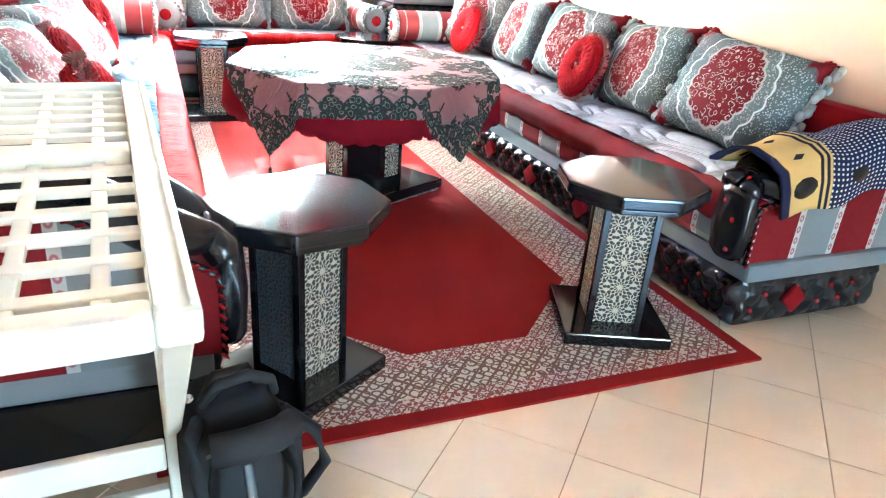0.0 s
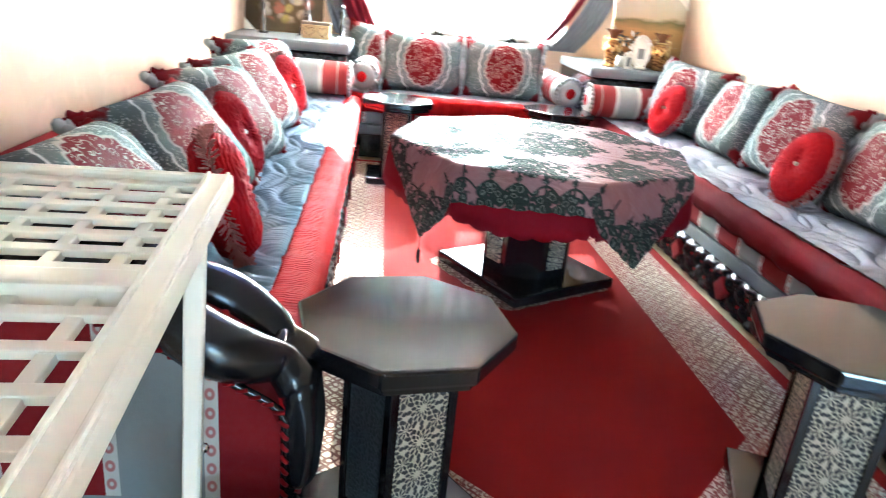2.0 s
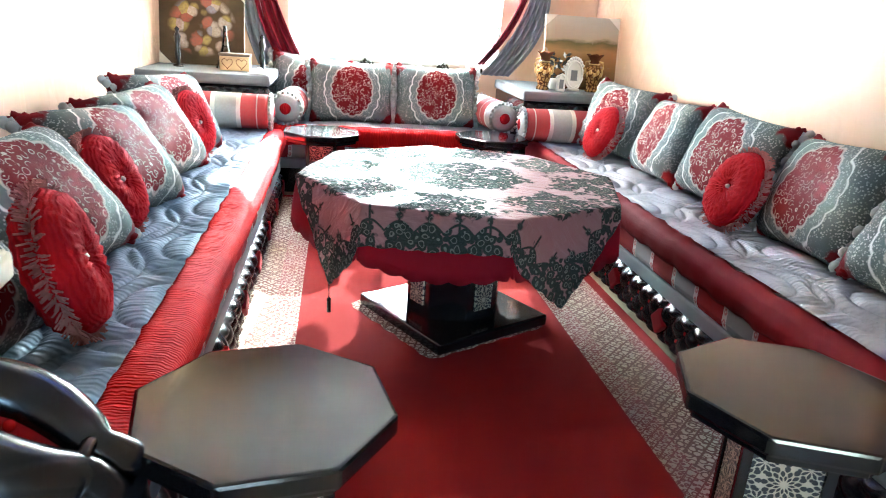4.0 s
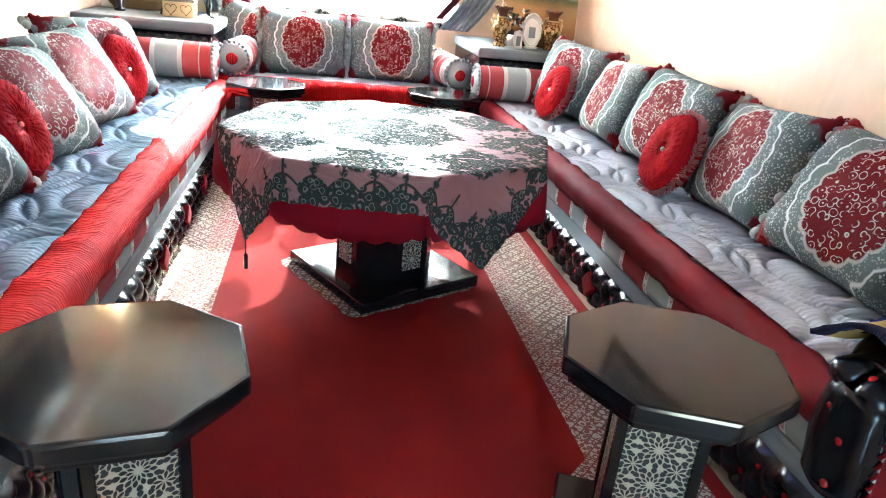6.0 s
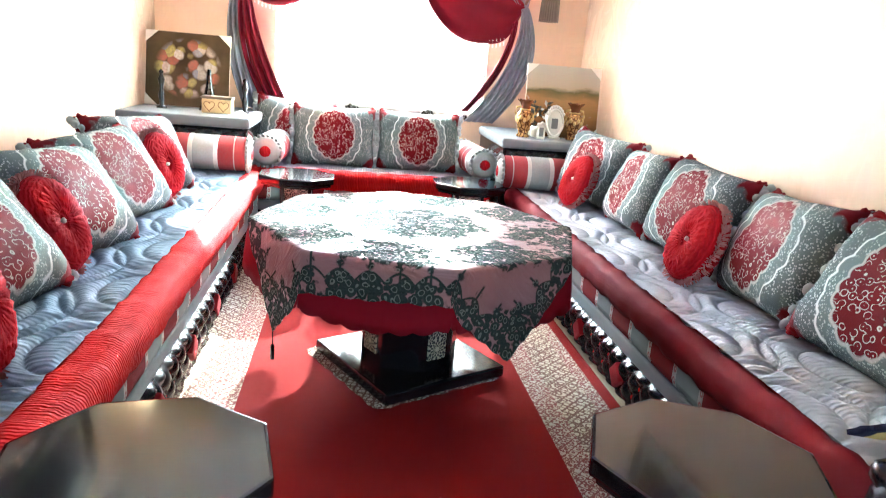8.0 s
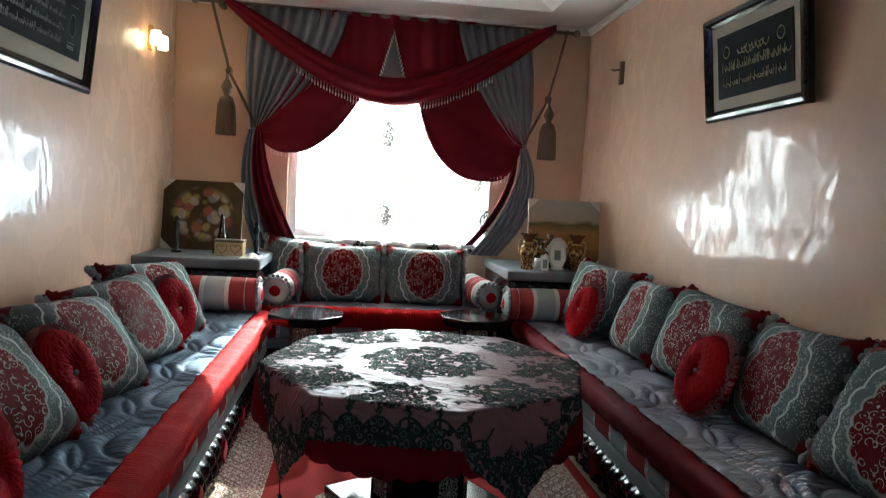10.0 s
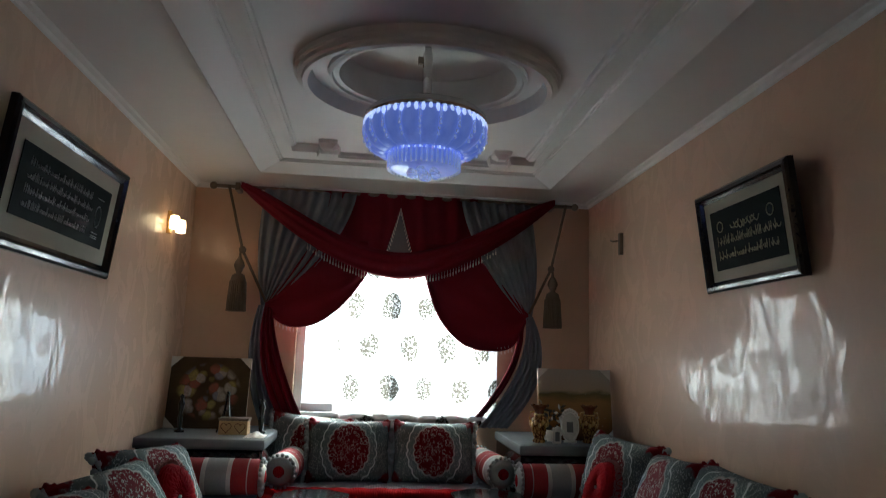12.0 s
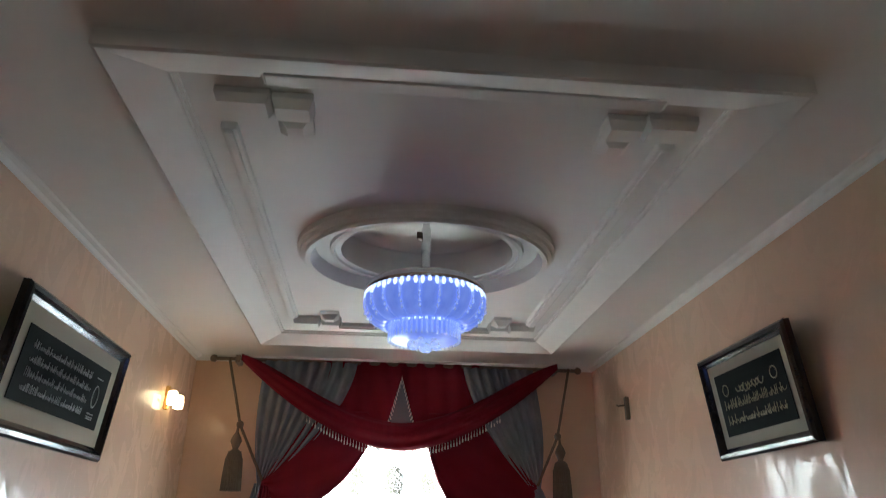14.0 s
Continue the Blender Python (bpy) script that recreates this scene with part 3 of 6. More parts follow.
def tube(points, r, n=8, bm=None, taper=None):
    """A round cord through points, closed at its ends."""
    bm = bm or bmesh.new()
    pts = [Vector(p) for p in points]
    rings = []
    for i, p in enumerate(pts):
        way = (pts[min(i + 1, len(pts) - 1)] - pts[max(i - 1, 0)]).normalized()
        q = way.to_track_quat("Z", "Y")
        rr = r if taper is None else r * taper(i / (len(pts) - 1))
        rings.append([bm.verts.new(p + q @ Vector((rr * math.cos(2 * math.pi * k / n), rr * math.sin(2 * math.pi * k / n), 0))) for k in range(n)])
    for a, b in zip(rings, rings[1:]):
        for k in range(n):
            bm.faces.new((a[k], a[(k + 1) % n], b[(k + 1) % n], b[k]))
    bm.faces.new(list(reversed(rings[0])))
    bm.faces.new(rings[-1])
    return bm


def thick(ob, t):
    """Gives a sheet its thickness."""
    mod = ob.modifiers.new("thickness", "SOLIDIFY")
    mod.thickness, mod.offset = t, 0.0
    return ob


def ball(bm, at, r, flat=1.0, n=8):
    out = bmesh.ops.create_uvsphere(bm, u_segments=n, v_segments=max(4, n // 2), radius=r)
    for v in out["verts"]:
        v.co = Vector((v.co.x, v.co.y, v.co.z * flat)) + Vector(at)
    return bm


# ---- the room ----
LW, RW, BW, FW, TOP = -1.70, 1.735, 6.12, -3.0, 2.86
WIN_L, WIN_R, WIN_B, WIN_T = -0.785, 0.925, 0.975, 2.30


def structure(name, bm, material, label, smooth=False):
    ob = part(name, bm, material, None, "", smooth)
    return tagged(ob, label, name.rstrip("_0123456789").split("_")[0], "", "structure")


structure("wall_left", boxed((LW - 0.2, FW - 0.2, -0.1), (LW, BW + 0.25, 3.2), 0), M_wall, "glossy peach plaster side wall behind the sofa")
structure("wall_right", boxed((RW, FW - 0.2, -0.1), (RW + 0.2, BW + 0.25, 3.2), 0), M_wall, "glossy peach plaster side wall with a framed picture")
bm = bmesh.new()
for lo, hi in (((LW, BW, -0.1), (WIN_L, BW + 0.25, 3.2)), ((WIN_R, BW, -0.1), (RW, BW + 0.25, 3.2)),
               ((WIN_L, BW, -0.1), (WIN_R, BW + 0.25, WIN_B)), ((WIN_L, BW, WIN_T), (WIN_R, BW + 0.25, 3.2))):
    box(bm, lo, hi)
structure("wall_back", bm, M_wall, "peach plaster end wall with a wide window")
# unseen closing wall; its opening is made up to hold the rear fill
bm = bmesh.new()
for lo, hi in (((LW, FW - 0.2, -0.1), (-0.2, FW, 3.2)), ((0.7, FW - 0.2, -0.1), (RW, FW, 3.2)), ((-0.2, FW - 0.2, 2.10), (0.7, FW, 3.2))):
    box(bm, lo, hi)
structure("wall_front", bm, M_wall, "plain unseen peach plaster wall with an opening added for fill")
structure("floor", boxed((LW - 0.2, FW - 3.0, -0.12), (RW + 0.2, BW + 0.2, -0.004), 0), M_grout, "grouted bed under beige polished floor tiles")
structure("ground", boxed((-400, -400, -0.6), (400, 400, -0.3), 0), plain("pale_dusty_ground", (0.36, 0.32, 0.27), 0.9), "pale dusty ground outside the window")


def ceiling_mesh():
    """Flat plaster with a round hole, a moulded frame, inner strips with stepped corners, rings and a shallow dome."""
    bm = bmesh.new()
    cx, cy, hole, n, sq = 0.06, 3.60, 0.47, 64, 0.86
    inner = [bm.verts.new((cx + hole * math.cos(2 * math.pi * i / n), cy + sq * hole * math.sin(2 * math.pi * i / n), TOP)) for i in range(n)]
    outer = []
    for i in range(n):
        c, s = math.cos(2 * math.pi * i / n), math.sin(2 * math.pi * i / n)
        k = 0.95 / max(abs(c), abs(s))
        outer.append(bm.verts.new((cx + k * c, cy + k * s, TOP)))
    for i in range(n):
        bm.faces.new((inner[i], inner[(i + 1) % n], outer[(i + 1) % n], outer[i]))
    x0, x1, y0, y1 = cx - 0.95, cx + 0.95, cy - 0.95, cy + 0.95
    for a, b, c, d in ((LW, RW, FW - 3, y0), (LW, RW, y1, BW), (LW, x0, y0, y1), (x1, RW, y0, y1)):
        bm.faces.new([bm.verts.new(p) for p in ((a, c, TOP), (a, d, TOP), (b, d, TOP), (b, c, TOP))])
    box(bm, (LW - 0.2, FW - 3.2, TOP + 0.2), (RW + 0.2, BW + 0.25, TOP + 0.3))

    def turned(profile):
        rings = [[bm.verts.new((cx + r * math.cos(2 * math.pi * i / n), cy + sq * r * math.sin(2 * math.pi * i / n), TOP + z)) for i in range(n)] for r, z in profile]
        for a, b in zip(rings, rings[1:]):
            for i in range(n):
                bm.faces.new((a[i], a[(i + 1) % n], b[(i + 1) % n], b[i]))
        return rings
    turned([(0.68, 0.0), (0.68, -0.03), (0.665, -0.035), (0.66, -0.055), (0.64, -0.06), (0.635, -0.075), (0.61, -0.075), (0.60, -0.04), (0.595, -0.02), (0.59, 0.0)])
    last = turned([(0.515, 0.0), (0.51, -0.02), (0.49, -0.025), (0.485, -0.012), (0.455, -0.012), (0.45, 0.15)])
    bm.faces.new(last[-1])

    def run(prof, x0, x1, y0, y1):
        """A moulding with the given (inward, down) profile round a rectangle."""
        loops = []
        for d, h in prof:
            loops.append([bm.verts.new((x, y, TOP - h)) for x, y in ((x0 + d, y0 + d), (x1 - d, y0 + d), (x1 - d, y1 - d), (x0 + d, y1 - d))])
        for a, b in zip(loops, loops[1:]):
            for i in range(4):
                bm.faces.new((a[i], a[(i + 1) % 4], b[(i + 1) % 4], b[i]))
    run([(0.0, 0.0), (0.0, 0.065), (0.012, 0.07), (0.17, 0.022), (0.178, 0.022), (0.18, 0.010), (0.195, 0.010), (0.197, 0.0)], -1.07, 1.20, 1.96, 5.41)
    run([(0.0, 0.04), (0.012, 0.035), (0.02, 0.018), (0.045, 0.012), (0.05, 0.0)], LW, RW, FW, BW)

    def bar(x0, x1, y0, y1):
        box(bm, (x0, y0, TOP - 0.03), (x1, y1, TOP + 0.02), 0.008)
        box(bm, (x0 + 0.015, y0 + 0.012, TOP - 0.042), (x1 - 0.015, y1 - 0.012, TOP), 0.005)
    def block(x0, x1, y0, y1, h, inset=0.02):
        """A plaster block that narrows downwards to a flat face."""
        ring = lambda i, z: [bm.verts.new((x, y, z)) for x, y in ((x0 + i, y0 + i), (x1 - i, y0 + i), (x1 - i, y1 - i), (x0 + i, y1 - i))]
        levels = [ring(0.0, TOP + 0.01), ring(0.0, TOP - h * 0.4), ring(inset, TOP - h)]
        for lo, hi in zip(levels, levels[1:]):
            for i in range(4):
                bm.faces.new((lo[i], lo[(i + 1) % 4], hi[(i + 1) % 4], hi[i]))
        bm.faces.new(levels[-1])
    bar(-0.60, 0.77, 2.075, 2.16)
    bar(-0.56, 0.70, 4.98, 5.05)
    bar(-0.79, -0.73, 2.44, 4.80)
    bar(0.85, 0.92, 2.40, 4.80)
    for sx in (-1, 1):
        for yc, sy in ((2.12, 1), (5.05, -1)):
            def place(a, b, c, d, h, inset):
                xs, ys = sorted((0.08 + sx * a, 0.08 + sx * b)), sorted((yc + sy * c, yc + sy * d))
                block(xs[0], xs[1], ys[0], ys[1], h, inset)
            place(0.665, 0.85, 0.10, 0.215, 0.055, 0.012)
            place(0.52, 0.66, 0.115, 0.215, 0.06, 0.012)
            place(0.53, 0.655, 0.22, 0.345, 0.055, 0.034)
    return bm


structure("ceiling", ceiling_mesh(), M_ceil, "white plaster ceiling with moulded frame and round recess")

# window: frame, sashes and panes set in the opening
win = thing("window_1", pose(0, 0, 0), "white framed window in blinding daylight behind net", "window", "", "structure")
fy0, fy1 = BW + 0.10, BW + 0.16
for lo, hi, nm in (((WIN_L, fy0, WIN_B), (WIN_L + 0.07, fy1, WIN_T), "window_frame"), ((WIN_R - 0.07, fy0, WIN_B), (WIN_R, fy1, WIN_T), "window_frame"),
                   ((WIN_L + 0.07, fy0, WIN_B), (WIN_R - 0.07, fy1, WIN_B + 0.07), "window_frame"), ((WIN_L + 0.07, fy0, WIN_T - 0.07), (WIN_R - 0.07, fy1, WIN_T), "window_frame"),
                   ((0.03, fy0 - 0.01, WIN_B + 0.07), (0.11, fy1 - 0.005, WIN_T - 0.07), "mullion")):
    part(nm, boxed(lo, hi, 0.006), M_winframe, win)
part("window_sill", boxed((WIN_L - 0.02, BW - 0.03, WIN_B - 0.03), (WIN_R + 0.02, fy0, WIN_B + 0.004), 0.006), M_winframe, win)
for a, b in ((WIN_L + 0.07, 0.03), (0.11, WIN_R - 0.07)):
    p = part("pane", boxed((a, fy0 + 0.03, WIN_B + 0.07), (b, fy0 + 0.036, WIN_T - 0.07), 0), M_glass, win)
    p.visible_shadow = False
bd = Nodes("overexposed_daylight")
bd.set(Base_Color=(0, 0, 0, 1), Emission_Color=(0.9, 0.96, 1.0, 1), Emission_Strength=0.7, Roughness=1.0)
bk = structure("backdrop", boxed((-40, 70, -3), (40, 70.2, 22), 0), bd.mat, "hazy white daylight beyond the window")

# ---- carpet ----
CX0, CX1, CY0, CY1, CZ = -0.93, 1.0, 1.17, 5.30, 0.010
carpet = thing("carpet", pose(0, 0, 0), "red carpet with cream scrolled border on beige tiles", "carpet")


def frame_ring(o, i, z0, z1, bm=None):
    """A flat band between two rectangles (x0, x1, y0, y1) or rings of points of equal count."""
    bm = bm or bmesh.new()
    n = len(o)
    low = [[bm.verts.new((x, y, z)) for x, y in r] for r, z in ((o, z0), (o, z1), (i, z1), (i, z0))]
    for a, b in zip(low, low[1:]):
        for k in range(n):
            bm.faces.new((a[k], a[(k + 1) % n], b[(k + 1) % n], b[k]))
    return bm


def cut_ring(x0, x1, y0, y1, c):
    return [(x0 + c, y0), (x1 - c, y0), (x1, y0 + c), (x1, y1 - c), (x1 - c, y1), (x0 + c, y1), (x0, y1 - c), (x0, y0 + c)]


eps = 0.001
R_out = cut_ring(CX0, CX1, CY0, CY1, eps)
R1 = cut_ring(CX0 + 0.055, CX1 - 0.055, CY0 + 0.055, CY1 - 0.055, eps)
R2 = cut_ring(CX0 + 0.115, CX1 - 0.115, CY0 + 0.115, CY1 - 0.115, eps)
R3 = cut_ring(CX0 + 0.27, CX1 - 0.27, CY0 + 0.27, CY1 - 0.27, eps)
R4 = cut_ring(CX0 + 0.335, CX1 - 0.335, CY0 + 0.30, CY1 - 0.30, 0.34)
R5 = cut_ring(CX0 + 0.385, CX1 - 0.37, CY0 + 0.34, CY1 - 0.34, 0.37)
part("edge_band", frame_ring(R_out, R1, 0.0, CZ), M_red_pile, carpet, "plain red edge")
part("guard_stripe", frame_ring(R1, R2, 0.0, CZ), M_guard, carpet)
part("main_border", frame_ring(R2, R3, 0.0, CZ), M_border, carpet)
part("corner_field", frame_ring(R3, R4, 0.0, CZ), M_guard, carpet)
part("inner_guard", frame_ring(R4, R5, 0.0, CZ), M_guard, carpet)
part("red_field", prism(bmesh.new(), R5, 0.0, CZ + 0.001), M_red_pile, carpet, "plain red octagonal middle")


# ---- sofas ----
def tufted(length, z0, z1, depth=0.044):
    """Tufted leather panel in the plane y=0, facing -y, along x: diamonds pulled in at staggered buttons."""
    h = z1 - z0
    px, pz = 0.056, h / 3.0

    def f(u, v):
        x, z = u * length, v * h
        a, b = x / px, z / pz
        w = abs(math.sin(math.pi * (a + b) / 2 * 1.0)) * abs(math.sin(math.pi * (a - b) / 2 * 1.0))
        y = -depth * (0.25 + 0.75 * w ** 0.4)
        y *= min(1.0, min(v, 1 - v) * h / 0.02 + 0.2) * min(1.0, min(u, 1 - u) * length / 0.02)
        return (x, y, z0 + z)
    return grid(int(length / 0.0125), 18, f), px, pz


def base_panel(parent, length, at, depth=0.040):
    """One dressed side of a sofa plinth: tufted leather, red buttons, every so often a red diamond."""
    bm, px, pz = tufted(length, 0.035, 0.215, depth)
    part("tufted_panel", bm, M_leather, parent, "black tufted leather", True, at)
    n = int(length / px)
    bb = bmesh.new()
    ball(bb, (0, 0, 0), 0.010, 1.0, 8)
    button_mesh = mesh_of("button", bb, M_button, True)
    for i in range(1, n):
        if i % 9 in (3, 4, 5, 6) or i * px > length - 0.02:
            continue
        o = new("button", button_mesh)
        o.parent = parent
        o.matrix_basis = at @ pose(i * px, -0.015, 0.035 + pz * (1 if i % 2 else 2))
    for i in range(4, n, 9):
        d = bmesh.new()
        box(d, (-0.042, -depth - 0.006, -0.042), (0.042, -0.012, 0.042), 0.008, pose((i + 0.5) * px, 0, 0.125, 0, 45, 0))
        part("red_diamond", d, M_diamond, parent, "", False, at)


def quilted(length, width, z):
    """Quilted mattress top along y from 0 to length, x from 0 (front) to width: interlaced ovals of stitching."""
    px, py = 0.32, 0.50

    def f(u, v):
        x, y = u * width, v * length
        best = 9.0
        for a in range(math.floor(x / px) - 1, math.floor(x / px) + 3):
            off = 0.5 * (a % 2)
            for b in (math.floor(y / py - off), math.floor(y / py - off) + 1):
                rho = math.hypot((x - a * px) / 0.205, (y - (b + off) * py) / 0.29)
                best = min(best, abs(rho - 1.0) * 0.23, abs(rho - 0.52) * 0.23)
        groove = math.exp(-(best / 0.006) ** 2)
        puff = 0.012 * (1 - math.exp(-(best / 0.028) ** 2))
        pleat = 0.0012 * math.sin(y * 190 + 5 * math.sin(x * 9)) * (1 - groove)
        edge = min(u, v, 1 - u, 1 - v)
        return (x, y, z + (puff - 0.013 * groove + pleat) * min(1.0, edge / 0.02) + 0.004 * math.sin(y * 2.1 + x))
    return grid(int(width / 0.009), int(length / 0.009), f)


def sofa(name, y0, y1, side, label, pale, stripe):
    """A low banquette along a side wall; side -1: left wall, 1: right wall. Local x runs from the front edge to the wall."""
    length = y1 - y0
    at = Matrix(((1, 0, 0, RW - 0.79), (0, 1, 0, y0), (0, 0, 1, 0), (0, 0, 0, 1))) if side > 0 else Matrix(((-1, 0, 0, LW + 0.985), (0, -1, 0, y1), (0, 0, 1, 0), (0, 0, 0, 1)))
    depth = 0.785 if side > 0 else 0.985
    s = thing(name, at, label, "sofa", "banquettes round the room")
    part("plinth", boxed((0.075, 0.02, 0.03), (depth, length - 0.0, 0.215), 0.01), M_black, s)
    base_panel(s, length - 0.035, pose(0.075, length - 0.015, 0, 0, 0, -90))
    base_panel(s, depth - 0.08, pose(0.075, 0.02, 0), 0.026)
    part("ledge", boxed((0.062, -0.005, 0.215), (depth, length, 0.285), 0.014), M_silver, s, "silver-grey padded ledge")
    part("mattress_side", boxed((0.054, 0.02, 0.286), (depth, length, 0.47), 0.03), stripe, s, "red and grey striped cloth")
    red_w = 0.075 if side > 0 else 0.12

    def band(u, v):
        y = 0.02 + v * (length - 0.02)
        prof = [(0.045, 0.385), (0.028, 0.41), (0.022, 0.45), (0.035, 0.49), (0.06, 0.504), (red_w, 0.509), (red_w + 0.021, 0.503)]
        k = u * (len(prof) - 1)
        i = min(int(k), len(prof) - 2)
        a, b, t = prof[i], prof[i + 1], k - int(min(k, len(prof) - 2))
        wob = 0.006 * math.sin(y * 37) * math.sin(y * 11 + 1)
        return (a[0] + (b[0] - a[0]) * t + wob * 0.5, y, a[1] + (b[1] - a[1]) * t + wob + 0.003 * math.sin(y * 4))
    thick(part("cover_band", grid(15, int(length / 0.04), band), M_deepband if side > 0 else M_ruche_y, s, "deep red velvet band" if side > 0 else "gathered red satin band", True), 0.008)
    q = part("quilted_top", quilted(length - 0.02, depth - red_w - 0.02, 0.509), M_quilt_pale if pale else M_quilt, s, "quilted grey cover", True)
    q.matrix_basis = pose(red_w + 0.02, 0.02, 0)
    part("back_rail", boxed((depth - 0.10, 0.02, 0.44), (depth - 0.002, length, 0.765 if side > 0 else 0.715), 0.035), M_redback, s, "red velvet back")
    return s


right_sofa = sofa("sofa", 1.33, 5.14, 1, "low banquette with pale grey quilt and red band along the wall", True, M_stripe_y)
left_sofa = sofa("sofa", 1.24, 5.14, -1, "low banquette with blue-grey quilt and gathered red band", False, M_stripe_y)
end_sofa = thing("sofa", pose(0, 0, 0), "low banquette with red satin front under the window", "sofa", "banquettes round the room")
part("plinth", boxed((-0.86, 5.30, 0.03), (0.89, 6.2, 0.215), 0.01), M_black, end_sofa)
part("ledge", boxed((-0.86, 5.26, 0.215), (0.89, 6.2, 0.285), 0.014), M_silver, end_sofa)
part("mattress_side", boxed((-0.86, 5.28, 0.286), (0.89, 6.2, 0.47), 0.03), M_stripe_x, end_sofa)
thick(part("cover_band", grid(90, 12, lambda u, v: (-0.86 + 1.75 * u, 5.28 - 0.045 * math.sin(min(1.0, v * 1.5) * math.pi * 0.75) + 0.12 * max(0.0, v - 0.6) / 0.4 + 0.005 * math.sin(u * 160), 0.385 + 0.13 * min(1.0, v * 1.5) ** 0.7 + 0.003 * math.sin(u * 70))), M_ruche_x, end_sofa, "gathered red satin band", True), 0.008)
q = part("quilted_top", quilted(1.74, 0.82, 0.50), M_quilt_pale, end_sofa, "", True)
q.matrix_basis = pose(0.885, 5.385, 0, 0, 0, 90)


# ---- octagonal side tables and the round table ----
def side_table(x, y, top_phase, base_turn, label, shaded_sides=()):
    s = thing("side_table", pose(x, y, CZ if y < 5.3 else 0), label, "side table", "octagonal side tables")
    b = prism(bmesh.new(), ring_of(8, 0.255, top_phase), 0.515, 0.558)
    part("tabletop", bevelled(b, 0.008), M_black, s)
    part("top_moulding", bevelled(prism(bmesh.new(), ring_of(8, 0.236, top_phase), 0.495, 0.5145), 0.004), M_black, s)
    part("base_plate", boxed((-0.185, -0.185, 0.0), (0.185, 0.185, 0.045), 0.006, pose(0, 0, 0, 0, 0, base_turn)), M_black, s)
    m = pose(0, 0, 0, 0, 0, base_turn)
    for sx in (-1, 1):
        for sy in (-1, 1):
            part("corner_post", boxed((sx * 0.0855 - 0.0115, sy * 0.0855 - 0.0115, 0.0455), (sx * 0.0855 + 0.0115, sy * 0.0855 + 0.0115, 0.4945), 0.002, m), M_black, s)
    # listed sides take the panel copy that is coloured dark for shade
    for k in range(4):
        t = pose(0, 0, 0, 0, 0, base_turn + 90 * k)
        p = part("carved_panel", boxed((-0.0735, -0.006, 0.0), (0.0735, 0.006, 0.448), 0.0015), M_carved_shaded if k in shaded_sides else M_carved, s, "pierced rosette panel with shade put into its colour" if k in shaded_sides else "pierced rosette panel in black and bone")
        p.matrix_basis = t @ pose(0, -0.084, 0.046)
    return s


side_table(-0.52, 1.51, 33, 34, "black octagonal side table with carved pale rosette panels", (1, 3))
side_table(0.603, 1.535, 2, -22, "black octagonal side table with carved pale rosette panels")
side_table(-0.49, 4.80, 22.5, 0, "black octagonal side table standing before the end sofa")
side_table(0.65, 4.90, 22.5, 0, "black octagonal side table standing before the end sofa")

TX, TY, TZ, TR, TP = 0.14, 3.17, 0.655, 0.685, 5.0
table = thing("salon_table", pose(TX, TY, CZ), "black pedestal salon table under two cloths", "table")
part("tabletop", bevelled(prism(bmesh.new(), ring_of(8, TR - 0.012, TP), TZ - CZ - 0.05, TZ - CZ), 0.006), M_black, table)
part("base_plate", boxed((-0.305, -0.305, 0.0), (0.305, 0.305, 0.05), 0.008, pose(0, 0, 0, 0, 0, 29)), M_black, table, "black base with light on it")
part("pedestal", bevelled(prism(bmesh.new(), ring_of(8, 0.215, 29 + 22.5), 0.0505, TZ - CZ - 0.051), 0.006), M_black, table)
for k in range(4):
    p = part("carved_panel", boxed((-0.045, -0.005, 0.0), (0.045, 0.005, 0.40), 0.0015), M_carved, table, "pierced rosette inlay")
    p.matrix_basis = pose(0, 0, 0, 0, 0, 29 + 90 * k) @ pose(0, -0.2015, 0.10)


mat = thing("lace_mat", pose(TX - 0.03, TY - 0.005, CZ, 0, 0, 29), "cream lace mat lying under the table base", "mat")
ring = []
for k in range(4):
    for i in range(12):
        t = -0.315 + 0.63 * i / 12
        q = Matrix.Rotation(math.pi / 2 * k, 2) @ Vector((t, -0.310 - 0.018 * abs(math.sin(i * math.pi / 2.4))))
        ring.append((q.x, q.y))
part("lace", prism(bmesh.new(), ring, 0.0005, 0.003), M_border, mat)
table.location.z += 0.0035


def drape(px, py, lift, ripple):
    """Where a flat cloth's point comes to lie on the octagonal top: flat on it, or hanging from the nearest edge."""
    ap = TR * math.cos(math.pi / 8)
    ring = ring_of(8, TR, TP)
    inside = all(px * math.cos(radians(TP + 22.5 + 45 * k)) + py * math.sin(radians(TP + 22.5 + 45 * k)) <= ap for k in range(8))
    if inside:
        return (px, py, lift)
    best = None
    for k in range(8):
        a, b = Vector(ring[k]), Vector(ring[(k + 1) % 8])
        e = b - a
        t = max(0.0, min(1.0, (Vector((px, py)) - a).dot(e) / e.length_squared))
        q = a + t * e
        d = (Vector((px, py)) - q).length
        if best is None or d < best[0]:
            best = (d, q)
    d, q = best
    out = (Vector((px, py)) - q).normalized()
    ang = math.atan2(py, px)
    flare = lift + 0.004 + 0.10 * d + ripple * min(1.0, d / 0.1) * (0.5 + 0.5 * math.sin(ang * 19 + 3 * d) * math.cos(ang * 7 + 1))
    fall = max(0.0, d - 0.006)
    return (q.x + out.x * flare, q.y + out.y * flare, lift - fall)


under = thing("tablecloth", pose(TX, TY, TZ), "wine-red undercloth with scalloped hem hanging from the table", "tablecloth", "cloths on the salon table")


